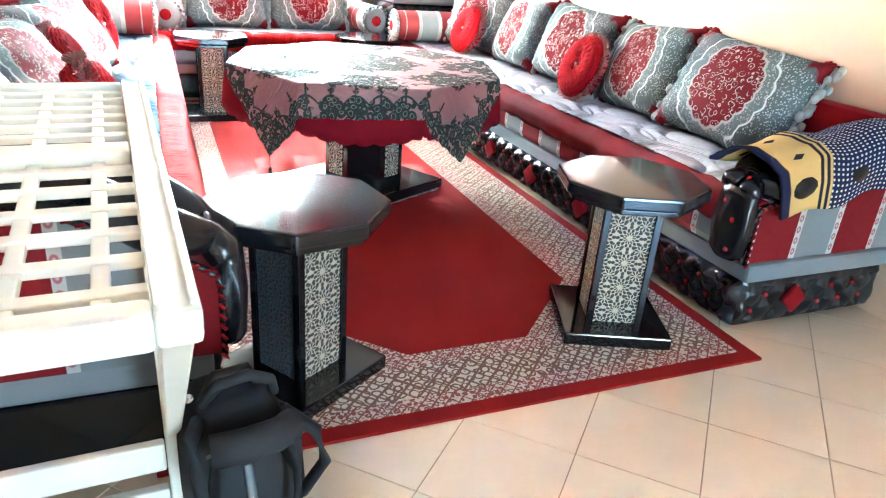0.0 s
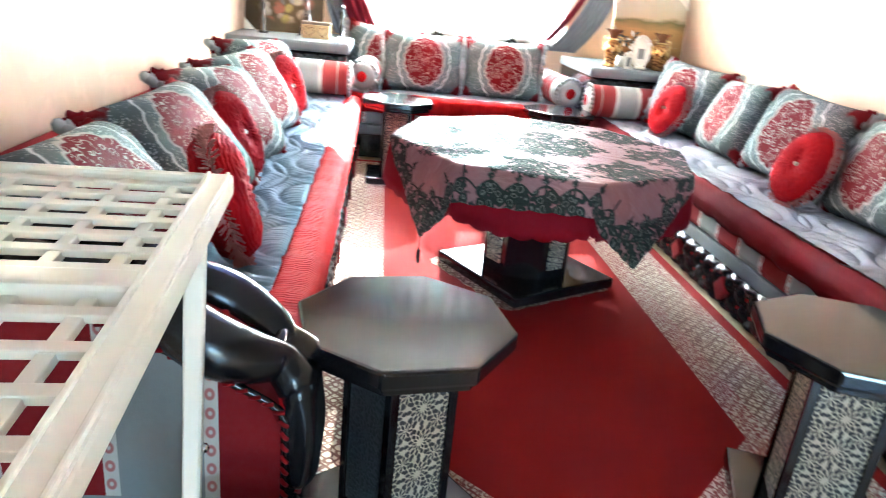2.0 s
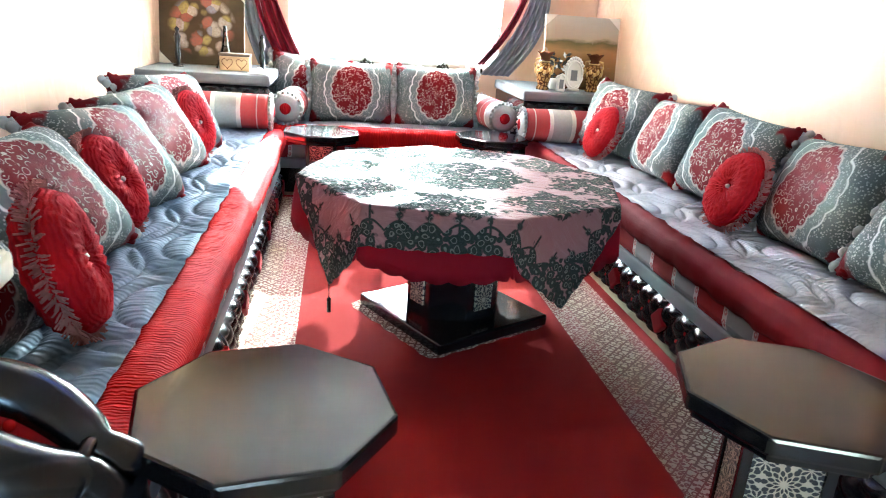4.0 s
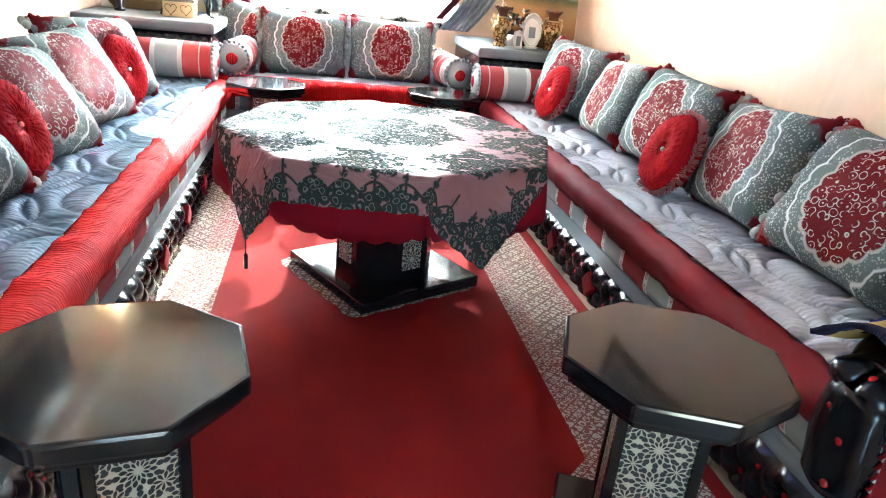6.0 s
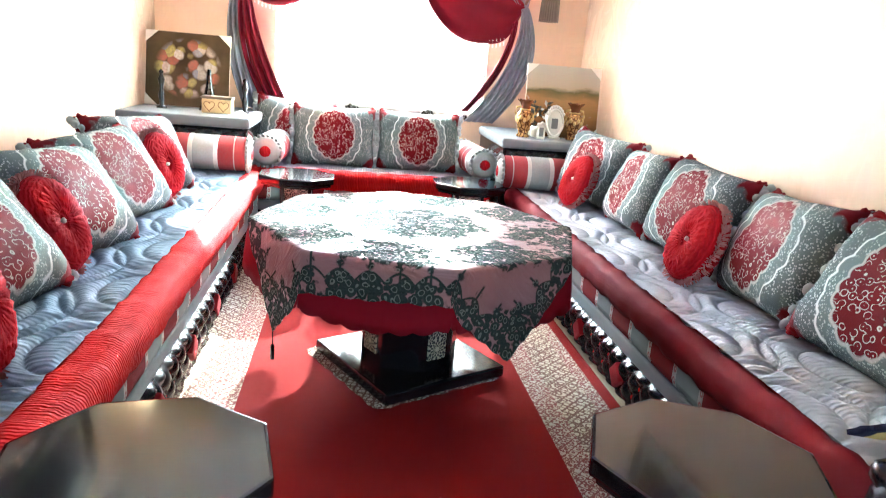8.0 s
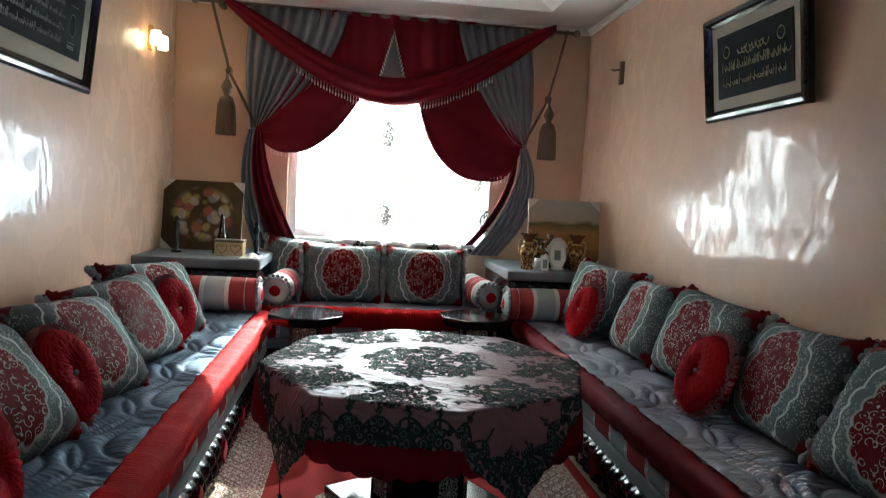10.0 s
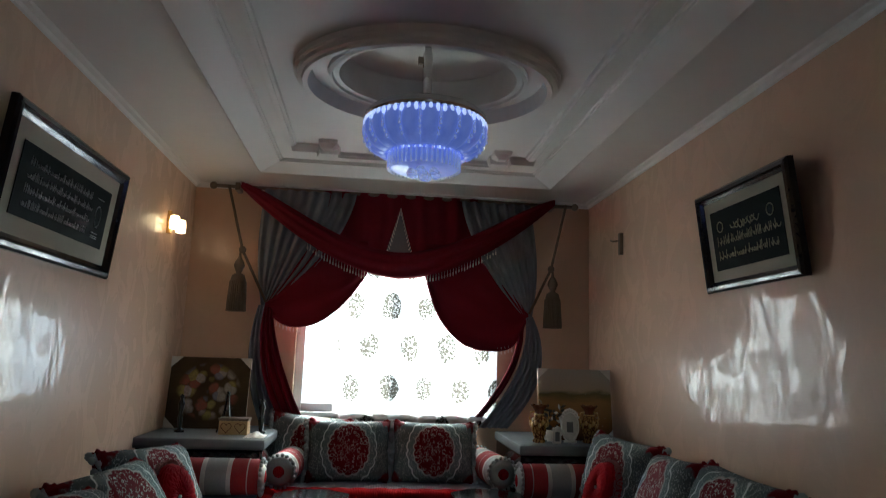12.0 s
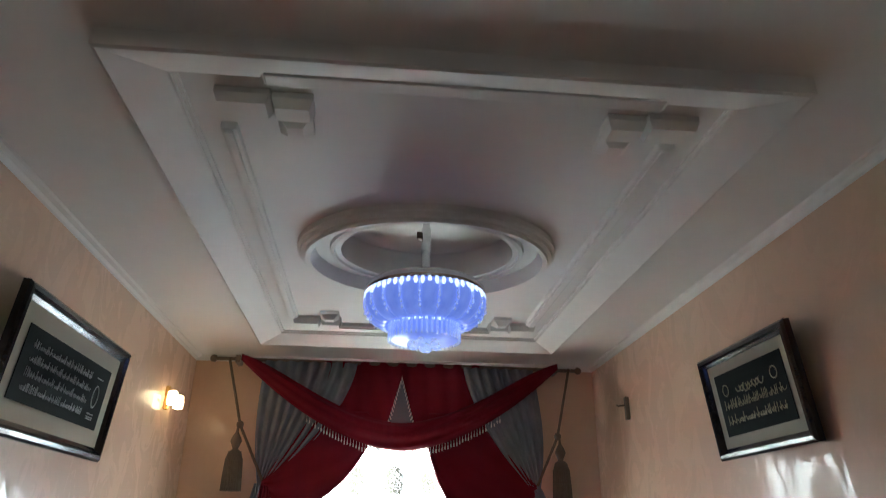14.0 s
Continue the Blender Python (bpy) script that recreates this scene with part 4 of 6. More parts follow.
def under_point(u, v):
    a = 2 * math.pi * u
    r = (TR * 0.965 + 0.215) * v + (0.012 * abs(math.sin(a * 33)) if v > 0.985 else 0)
    return drape(r * math.cos(a), r * math.sin(a), 0.003, 0.012)


thick(part("cloth", grid(264, 26, under_point, closed=True), M_wine, under, "", True), 0.002)
lace = thing("tablecloth", pose(TX, TY, TZ), "dusty rose embroidered cloth with lace edge over the table", "tablecloth", "cloths on the salon table")
LT = radians(-15)


def lace_point(u, v):
    x, y = (u - 0.5) * 1.33, (v - 0.5) * 1.54
    ex = 0.010 * abs(math.sin(36 * (y if abs(u - 0.5) > 0.49 else x))) if (abs(u - 0.5) > 0.49 or abs(v - 0.5) > 0.49) else 0
    k = (1 + ex) * (1 - 0.03 * (abs(2 * u - 1) * abs(2 * v - 1)) ** 3)
    fx, fy = k * (x * math.cos(LT) - y * math.sin(LT)), k * (x * math.sin(LT) + y * math.cos(LT))
    return (Vector(drape(fx, fy, 0.007, 0.010)), (x, y))


thick(part("cloth", grid(110, 140, lace_point), M_lace, lace, "", True), 0.0015)
tx, ty, tz = lace_point(0.0, 0.0)[0]
part("tassel", tube([(tx, ty, tz), (tx, ty, tz - 0.05), (tx, ty, tz - 0.055), (tx, ty, tz - 0.11)], 0.008, 8, None, lambda k: 0.25 if k < 0.5 else 1.0), M_black, lace, "small dark tassel")


# ---- sofa arms ----
def sofa_arm(parent, wall_x, front_x, y):
    """Leather end of a banquette: a striped end panel with a sloping top, two leather rolls knotted together over it, a leather front and a corded seam."""
    s = 1 if front_x > wall_x else -1
    length = abs(front_x - wall_x) - 0.004
    steep = s > 0

    def top(f):
        """Height of the striped panel at f metres behind the front."""
        if not steep:
            return 0.495 + 0.12 * f / length
        if f < 0.30:
            return 0.485 + 0.60 * f - 0.15 * f * f
        return 0.6515 + 0.07 * (1 - math.exp(-(f - 0.30) / 0.14))
    outline = [(0.026, 0.287), (0.026, top(0.026) - 0.03), (0.034, top(0.034) - 0.006)] + [(f / 40 * (length - 0.06) + 0.06, top(f / 40 * (length - 0.06) + 0.06)) for f in range(41)] + [(length, 0.287)]
    bm = bmesh.new()
    sides = [[bm.verts.new((front_x - s * f, y + d, z)) for f, z in outline] for d in (0.0, 0.13)]
    for ring in sides:
        bm.faces.new(ring)
    m = len(outline)
    for i in range(m):
        bm.faces.new((sides[0][i], sides[0][(i + 1) % m], sides[1][(i + 1) % m], sides[1][i]))
    bmesh.ops.recalc_face_normals(bm, faces=bm.faces[:])
    arm = part("armrest", bm, M_stripe_y, parent, "striped arm with black leather rolls")
    arm.matrix_parent_inverse = parent.matrix_basis.inverted()
    span = 0.235

    def swell(f):
        """0 at a knot, 1 midway between two."""
        return abs(math.sin(math.pi * max(0.0, f - 0.045) / span)) if f > 0.045 else 0.35 * (1 - f / 0.045)
    for k in (-1, 1):
        pts, fs = [], []
        n = int(length / 0.011)
        for i in range(n + 1):
            f = -0.012 + (length - 0.02) * i / n
            q = swell(f)
            pts.append((front_x - s * f, y + 0.085 + k * (0.028 + 0.050 * q), top(max(f, 0.0)) + 0.058 + 0.016 * (k > 0) - 0.010 * q - (0.03 * (1 - (f + 0.012) / 0.05) if f < 0.038 else 0)))
            fs.append(f)

        def girth(u):
            f = -0.012 + (length - 0.02) * u
            q = swell(f)
            wrinkle = 0.05 * math.sin(f * 520 + k) * (1 - q) ** 3
            return (0.62 + 0.42 * q ** 0.7 + wrinkle) * min(1.0, 0.5 + u * 22)
        part("leather_roll", tube(pts, 0.056, 18, None, girth), M_leather, arm, "black leather roll", True)
    f0 = 0.045
    while f0 + span < length:
        mid = f0 + span / 2
        slope = math.degrees(math.atan((top(f0 + span) - top(f0)) / span))
        part("red_filling", boxed((-span * 0.42, -0.06, -0.05), (span * 0.42, 0.06, 0.012), 0.012, Matrix.Translation((front_x - s * mid, y + 0.085, top(mid) + 0.055)) @ Matrix.Diagonal((s, 1, 1, 1)) @ pose(0, 0, 0, 0, slope, 0)), M_redback, arm, "red velvet between the rolls")
        b = bmesh.new()
        ball(b, (front_x - s * (mid - 0.01), y + 0.085, top(mid) + 0.070), 0.010, 1, 10)
        part("button", b, M_button, arm, "red crystal button", True)
        band = bmesh.new()
        loop = [(front_x - s * f0, y + 0.085 + 0.050 * math.cos(a), top(f0) + 0.062 + 0.034 * math.sin(a)) for a in [2 * math.pi * j / 24 for j in range(25)]]
        tube(loop, 0.013, 8, band)
        part("knot_band", band, M_leather, arm, "leather band round the knot", True)
        f0 += span
    for df, dy, dz in ((0.012, 0.02, 0.085), (0.002, -0.002, 0.045)):
        b = bmesh.new()
        ball(b, (front_x - s * df, y + 0.04 + dy, top(0.0) + dz), 0.011, 1, 10)
        part("button", b, M_button, arm, "red crystal button", True)

    def front(u, v):
        a = 2 * math.pi * u
        r = 0.052 * (1 + 0.10 * math.sin(a * 5) * math.sin(v * math.pi) ** 2 + 0.16 * math.sin(v * math.pi) ** 2)
        e = min(1.0, 0.35 + v * 6, 0.55 + (1 - v) * 5) ** 0.5
        return (front_x - s * 0.004 + r * 0.75 * e * math.cos(a), y + 0.075 + r * 1.45 * e * math.sin(a), 0.287 + 0.265 * v)
    part("tufted_front", grid(48, 28, front, closed=True), M_leather, arm, "black tufted leather front", True)
    if not steep:
        for i in range(4):
            b = bmesh.new()
            ball(b, (front_x + s * 0.030, y + 0.045 + 0.05 * (i % 2), 0.33 + 0.055 * i), 0.011, 1, 8)
            part("button", b, M_button, arm, "red crystal button", True)
    seam = [(f, z) for f, z in outline[:-1]]
    path = [Vector((front_x - s * f, y - 0.003, z - 0.004)) for f, z in seam]
    part("corded_seam", tube(path, 0.008, 6), M_leather, arm, "black cord", True)
    run_len, reds = 0.0, bmesh.new()
    for a, b in zip(path, path[1:]):
        step = (b - a).length
        while run_len < step:
            p, way = a + (b - a) * (run_len / step), (b - a).normalized()
            up = Vector((-way.z, 0, way.x)) * s
            tube([p - way * 0.008 - up * 0.006 + Vector((0, -0.006, 0)), p + Vector((0, -0.009, 0)), p + way * 0.008 + up * 0.006 + Vector((0, -0.006, 0))], 0.0045, 5, reds)
            run_len += 0.027
        run_len -= step
    part("red_strand", reds, M_diamond, arm, "red strand twisted round the cord", True)["kind"] = "stuff"
    return arm


sofa_arm(left_sofa, LW, LW + 0.975, 1.235)
sofa_arm(right_sofa, RW, RW - 0.765, 1.345)


# ---- cushions ----
def pillow(w, h, t, n=22):
    """A plump square cushion: width x, height z, thickness y."""
    bm = bmesh.new()
    for s in (-1, 1):
        def f(u, v):
            a, b = 2 * u - 1, 2 * v - 1
            fat = max(0.0, (1 - a ** 4) * (1 - b ** 4)) ** 0.55
            pinch = 1 - 0.07 * (1 - abs(a) ** 2) * abs(b) ** 3
            pinch2 = 1 - 0.07 * (1 - abs(b) ** 2) * abs(a) ** 3
            crease = 0.012 * noise.noise(Vector((a * 2.2, b * 2.2, s))) + 0.007 * math.sin(11 * a + 6 * b + 3 * math.sin(4 * b)) * abs(a * b) + 0.006 * noise.noise(Vector((a * 6, b * 4, s + 4)))
            return (a * w / 2 * pinch2 * s, -s * (t / 2 * fat + crease * fat), b * h / 2 * pinch - 0.012 * (1 - b * b) * 0)
        grid(n, n, f, bm)
    bmesh.ops.remove_doubles(bm, verts=bm.verts[:], dist=0.0008)
    return bm


def make_cushion():
    c = thing("cushion", pose(0, 0, 0), "grey jacquard cushion with red medallion and tasselled sides", "cushion", "medallion cushions on the banquettes")
    part("cover", pillow(0.65, 0.47, 0.25), M_cushion, c, "", True)
    for s in (-1, 1):
        bm = bmesh.new()
        pts = [(s * (0.317 - 0.018 * (1 - (2 * i / 14 - 1) ** 2)), 0, -0.225 + 0.45 * i / 14) for i in range(15)]
        tube(pts, 0.010, 6, bm)
        for i in range(17):
            z = -0.22 + 0.44 * i / 16
            x = s * (0.325 - 0.018 * (1 - (z / 0.22) ** 2))
            ball(bm, (x + s * (0.006 + 0.008 * (i % 2)), 0.020 * math.sin(i * 2.1), z), 0.019 + 0.003 * math.sin(i * 1.7), 1.15, 8)
        part("tassel_braid", bm, M_trim, c, "grey bobble trim", True)
    for sx in (-1, 1):
        for sz in (-1, 1):
            k = bmesh.new()
            bmesh.ops.create_uvsphere(k, u_segments=20, v_segments=10, radius=1.0)
            for v in k.verts:
                a = math.atan2(v.co.y, v.co.x)
                q = 1 + 0.16 * math.sin(a * 6) + 0.25 * noise.noise(v.co * 1.7 + Vector((sx, sz, 0)))
                v.co = Vector((v.co.x * 0.042 * q, v.co.y * 0.030 * q, v.co.z * 0.020 * q))
            part("gathered_corner", k, M_diamond, c, "red gathered corner", True, pose(sx * 0.270, 0, sz * 0.210, 0, sx * sz * -38, 0))
    return c


def make_round():
    c = thing("round_cushion", pose(0, 0, 0), "round pleated red satin cushion with brush fringe", "cushion", "round red cushions on the banquettes")
    n, prof = 72, [(0.004, -0.035), (0.02, -0.042), (0.05, -0.062), (0.10, -0.068), (0.15, -0.05), (0.172, -0.015), (0.172, 0.015), (0.15, 0.05), (0.08, 0.065), (0.004, 0.06)]
    bm = bmesh.new()
    rings = []
    for r, y in prof:
        rings.append([bm.verts.new((r * math.cos(2 * math.pi * i / n), y * (1 + 0.06 * math.sin(i * math.pi / 1.5)), r * math.sin(2 * math.pi * i / n))) for i in range(n)])
    for a, b in zip(rings, rings[1:]):
        for i in range(n):
            bm.faces.new((a[i], a[(i + 1) % n], b[(i + 1) % n], b[i]))
    part("cover", bm, M_redsatin, c, "", True)
    bm = bmesh.new()
    rnd = random.Random(4)
    for i in range(620):
        a = 2 * math.pi * i / 620 + rnd.uniform(-0.01, 0.01)
        r = 0.172
        e = 0.186 + 0.009 * rnd.random()
        y = rnd.uniform(-0.013, 0.013)
        tube([(r * math.cos(a), y * 0.5, r * math.sin(a)), (e * math.cos(a + 0.02), y * 2.2, e * math.sin(a + 0.02))], 0.0026, 3, bm)
    part("fringe", bm, M_rosefringe, c, "rose brush fringe")
    b = bmesh.new()
    ball(b, (0, -0.046, 0), 0.010, 1, 8)
    part("button", b, M_pearl, c, "pearl button", True)
    return c


cush, disc = make_cushion(), make_round()
SEAT = 0.515
first = [True, True]


def put_thing(src, k, m):
    if first[k]:
        first[k] = False
        src.matrix_basis = m
        return src
    return copy_thing(src, m)


# yaw: 0 faces -y, -90 faces -x, 90 faces +x
for y, yaw, tilt, x, dz, lean in ((2.02, -82, -27, 1.47, 0.0, 5), (2.64, -96, -22, 1.48, 0.0, -4), (3.34, -86, -20, 1.49, 0.01, 3), (3.97, -94, -22, 1.48, 0.0, -3), (4.62, -72, -16, 1.45, 0.02, 3)):
    put_thing(cush, 0, pose(x, y, SEAT + 0.215 + dz, 0, 0, yaw) @ pose(0, 0, 0, tilt, lean, 0))
for y, yaw, tilt, x, dz, lean in ((1.76, 86, -44, -1.27, -0.065, 0), (2.36, 80, -40, -1.26, -0.05, -3), (3.05, 76, -38, -1.25, -0.045, 3), (3.62, 74, -35, -1.26, -0.04, -3), (4.22, 66, -30, -1.29, -0.025, 2)):
    put_thing(cush, 0, pose(x, y, SEAT + 0.215 + dz, 0, 0, yaw) @ pose(0, 0, 0, tilt, lean, 0))
for x, yaw, dz in ((-0.29, 2, 0.0), (0.36, -2, 0.0)):
    put_thing(cush, 0, pose(x, 5.72, SEAT + 0.212 + dz, 0, 0, yaw) @ pose(0, 0, 0, -14, 0, 0))
put_thing(cush, 0, pose(-0.60, 5.92, SEAT + 0.225, 0, 0, 6) @ pose(0, 0, 0, -8, 6, 0))
for x, y, z, yaw, tilt in ((1.30, 2.98, 0.165, -93, -22), (1.29, 4.52, 0.165, -86, -22), (-1.00, 1.90, 0.185, 102, -16), (-1.15, 2.74, 0.165, 88, -24), (-1.13, 4.02, 0.18, 76, -16)):
    put_thing(disc, 1, pose(x, y, SEAT + z, 0, 0, yaw) @ pose(0, 0, 0, tilt, 0, 0))


# ---- bolsters ----
def bolster(x, y, z, yaw, length, label):
    b = thing("bolster", pose(x, y, z, 0, 0, yaw), label, "bolster", "striped bolsters")
    m = Nodes("bolster_stripes")
    c = m.coords()
    xx, _, _ = m.split(c)
    col = m.ramp(m.math("FRACT", m.math("ADD", m.math("DIVIDE", xx, 0.42), 0.18)), (0.0, (0.36, 0.014, 0.018)), (0.30, (0.66, 0.64, 0.58)), (0.37, (0.36, 0.38, 0.37)), (0.68, (0.66, 0.64, 0.58)), (0.75, (0.36, 0.014, 0.018)), (0.98, (0.5, 0.45, 0.4)), hard=True)
    m.set(Base_Color=m.mix(m.math("MULTIPLY", m.noise(c, 70.0), 0.4), col, (0.18, 0.13, 0.12)), Roughness=0.85)
    m.bump(m.noise(c, 260.0, 2.0), 0.3, 0.002)
    h, r = length / 2, 0.112
    body = lathe([(r * 0.96, -h), (r, -h + 0.02), (r * 1.03, -h * 0.4), (r * 1.03, h * 0.4), (r, h - 0.02), (r * 0.96, h)], 28)
    bmesh.ops.rotate(body, verts=body.verts[:], matrix=Matrix.Rotation(math.pi / 2, 3, "Y"))
    part("cover", body, m.mat, b, "", True)
    for s in (-1, 1):
        cap = lathe([(0.002, 0.03), (0.045, 0.032), (0.075, 0.022), (r * 0.95, 0.0)], 28)
        bmesh.ops.rotate(cap, verts=cap.verts[:], matrix=Matrix.Rotation(s * math.pi / 2, 3, "Y"))
        part("end_cap", cap, M_trim, b, "pale gathered end", True, pose(s * h, 0, 0))
        d = bmesh.new()
        ball(d, (s * (h + 0.026), 0, 0), 0.045, 1.0, 14)
        for v in d.verts:
            v.co.x = s * (h + 0.026) + (v.co.x - s * (h + 0.026)) * 0.3
        part("end_rosette", d, M_redsatin, b, "red rosette", True)
        bm = bmesh.new()
        for i in range(22):
            a = 2 * math.pi * i / 22
            ball(bm, (s * (h + 0.012), r * math.cos(a), r * math.sin(a)), 0.014, 1, 6)
        part("tassel_ring", bm, M_trim, b, "grey bobble trim", True)
    return b


bolster(-1.25, 5.03, SEAT + 0.125, 0, 0.82, "striped red and grey bolster against the corner cabinet")
bolster(1.30, 5.03, SEAT + 0.125, 180, 0.80, "striped red and grey bolster against the corner cabinet")
bolster(-0.73, 5.62, SEAT + 0.118, 86, 0.62, "striped bolster at the end of the window sofa")
bolster(0.80, 5.66, SEAT + 0.118, 96, 0.62, "striped bolster at the end of the window sofa")


# ---- corner cabinets ----
def corner_cabinet(x0, x1, label):
    c = thing("corner_cabinet", pose(0, 0, 0), label, "cabinet", "corner cabinets")
    part("body", boxed((x0, 5.18, 0.0), (x1, BW - 0.004, 0.79), 0.01), M_black, c)
    w = x1 - x0
    bm, px, pz = tufted(w - 0.04, 0.655, 0.785, 0.02)
    part("tufted_front", bm, M_leather, c, "black tufted leather", True, pose(x0 + 0.02, 5.18, 0))
    for i in range(1, int(w / 0.13)):
        b = bmesh.new()
        ball(b, (0, 0, 0), 0.013, 1, 8)
        part("button", b, M_button, c, "red crystal button", True, pose(x0 + 0.02 + i * 0.13, 5.166, 0.72))
    part("padded_top", boxed((x0 - 0.02, 5.14, 0.791), (x1 + (0 if x1 > 0 else 0.02) - 0.002, BW - 0.004, 0.862), 0.02), M_silver, c, "grey velvet top")
    return c


corner_cabinet(LW + 0.004, -0.86, "black tufted corner cabinet with grey velvet top and gilt box")
corner_cabinet(0.93, RW - 0.004, "black tufted corner cabinet with grey velvet top and vases")
CT = 0.863


# ---- curtains ----
def cloth_thing(name, label, category="curtain", group="window curtains"):
    return thing(name, pose(0, 0, 0), label, category, group)


drapes = cloth_thing("curtain", "crimson and steel-grey swagged curtains drawn back with cords")
CYB = BW - 0.10
CAT = 1.33


def swag_low(x):
    return 2.09 + 0.70 * (abs(x - 0.04) / CAT) ** 1.75


def main_swag(u, v):
    x = 0.04 + CAT * (2 * u - 1)
    k = abs(2 * u - 1)
    width = 0.17 * (1 - k ** 5) + 0.05
    z = swag_low(x) + width * v
    y = CYB - 0.10 - 0.045 * math.sin(math.pi * v) * (1 - k ** 6) - 0.010 * math.sin(v * 17 + 1.5 * math.sin(u * 6)) * (1 - k ** 4)
    return (x, y, z)


thick(part("swag", grid(70, 24, main_swag), M_crimson, drapes, "crimson swag with beaded fringe", True), 0.004)


def back_panel(side):
    def f(u, v):
        z = 2.17 + 0.65 * v
        hw = max(0.0, 0.125 * (2.71 - z) / 0.44) if z > 2.2 else 0.135
        a, b = (0.04 - hw, -0.62) if side < 0 else (0.04 + hw, 0.75)
        x = a + (b - a) * u
        return (x, CYB - 0.03 - 0.012 * math.sin(x * 40), z)
    return grid(40, 24, f)


for s in (-1, 1):
    thick(part("valance", back_panel(s), M_crimson, drapes, "", True), 0.004)
bm = grid(8, 8, lambda u, v: (0.04 + (u - 0.5) * 0.25 * (1 - v * 0.96), CYB - 0.012, 2.27 + 0.42 * v))
part("lace_gusset", bm, M_silver, drapes, "grey lace gusset")
bm = bmesh.new()
for s in (-1, 1):
    for i in range(14):
        t = i / 13
        tube([(0.04 + s * 0.122 * (1 - t), CYB - 0.045, 2.275 + 0.42 * t), (0.04 + s * 0.105 * (1 - t), CYB - 0.05, 2.245 + 0.42 * t)], 0.005, 5, bm)
part("gusset_beads", bm, M_pearl, drapes)


def gathered(top_a, top_b, tie, z_top, bulge, folds, y0, mid):
    """A panel that falls from a span of the rod and is gathered at its tie."""
    def f(u, v):
        a, b = top_a + (top_b - top_a) * u, tie[0] + (u - 0.5) * 0.07
        k = v ** mid
        x = a + (b - a) * k + bulge * math.sin(math.pi * v) * (1 - u if bulge < 0 else u)
        z = z_top + (tie[1] - z_top) * v - 0.10 * math.sin(math.pi * v) * abs(u - 0.5)
        y = y0 - 0.024 * math.sin(u * folds * 2 * math.pi) * (1 - 0.55 * v) - 0.02 * math.sin(math.pi * v)
        return (x, y, z)
    return grid(64, 24, f)


thick(part("grey_panel", gathered(-1.10, -0.34, (-1.03, 1.83), 2.80, -0.03, 8, CYB - 0.055, 1.5), M_greydrape, drapes, "steel-grey satin panel", True), 0.003)
thick(part("grey_panel", gathered(0.56, 1.16, (1.15, 1.81), 2.79, 0.05, 7, CYB - 0.055, 1.4), M_greydrape, drapes, "steel-grey satin panel", True), 0.003)


def low_swag(xs, lows, tops):
    """A crimson swag between a lower and an upper line given at a few stations."""
    def at(t, values):
        k = t * (len(values) - 1)
        i = min(int(k), len(values) - 2)
        f = k - i
        p0, p1, p2, p3 = values[max(i - 1, 0)], values[i], values[i + 1], values[min(i + 2, len(values) - 1)]
        return 0.5 * (2 * p1 + (p2 - p0) * f + (2 * p0 - 5 * p1 + 4 * p2 - p3) * f * f + (3 * p1 - p0 - 3 * p2 + p3) * f ** 3)

    def f(u, v):
        x, lo, hi = at(u, xs), at(u, lows), at(u, tops)
        y = CYB - 0.045 - 0.03 * math.sin(math.pi * v * 0.9) - 0.012 * math.sin(v * 21 + u * 3) * (1 - v * 0.6)
        return (x, y, lo + (hi - lo) * v)
    return grid(40, 24, f)


L_X, L_LO, L_HI = (-1.03, -0.92, -0.80, -0.62, -0.44, -0.33, -0.22), (1.80, 1.70, 1.66, 1.69, 1.82, 1.95, 2.12), (1.86, 2.02, 2.22, 2.40, 2.40, 2.40, 2.40)
R_X, R_LO, R_HI = (0.27, 0.32, 0.42, 0.60, 0.80, 1.02, 1.15), (2.12, 1.95, 1.74, 1.57, 1.52, 1.56, 1.79), (2.40, 2.40, 2.40, 2.40, 2.22, 2.02, 1.85)
thick(part("side_swag", low_swag(L_X, L_LO, L_HI), M_crimson, drapes, "", True), 0.004)
thick(part("side_swag", low_swag(R_X, R_LO, R_HI), M_crimson, drapes, "", True), 0.004)


def tail(x_top, z_top, x_mid, x_low, z_low, w0, w1, folds, y0):
    def f(u, v):
        c = (1 - v) ** 2 * x_top + 2 * v * (1 - v) * x_mid + v * v * x_low
        w = w0 + (w1 - w0) * math.sin(min(1.0, v * 1.2) * math.pi / 2)
        return (c + (u - 0.5) * w, y0 - 0.022 * math.sin(u * folds * 2 * math.pi + v) * (0.4 + v), z_top + (z_low - z_top) * v)
    return grid(36, 24, f)


thick(part("red_tail", tail(-1.00, 1.83, -1.02, -0.74, 0.90, 0.06, 0.19, 3, CYB - 0.07), M_crimson, drapes, "", True), 0.004)
thick(part("grey_tail", tail(-1.06, 1.83, -1.13, -0.92, 0.88, 0.05, 0.16, 3, CYB - 0.045), M_greydrape, drapes, "", True), 0.004)
thick(part("grey_tail", tail(1.16, 1.82, 1.30, 0.86, 0.90, 0.06, 0.24, 5, CYB - 0.07), M_greydrape, drapes, "", True), 0.004)
thick(part("red_tail", tail(1.10, 1.80, 1.12, 0.74, 0.98, 0.03, 0.06, 2, CYB - 0.05), M_crimson, drapes, "", True), 0.004)
bm = bmesh.new()
rnd = random.Random(8)


def bead(x, y, z):
    d = 0.055 + 0.012 * rnd.random()
    tube([(x, y, z), (x, y, z - d * 0.55), (x, y, z - d * 0.6), (x, y, z - d)], 0.006, 5, bm, lambda q: 0.35 if q < 0.5 else 1.0)


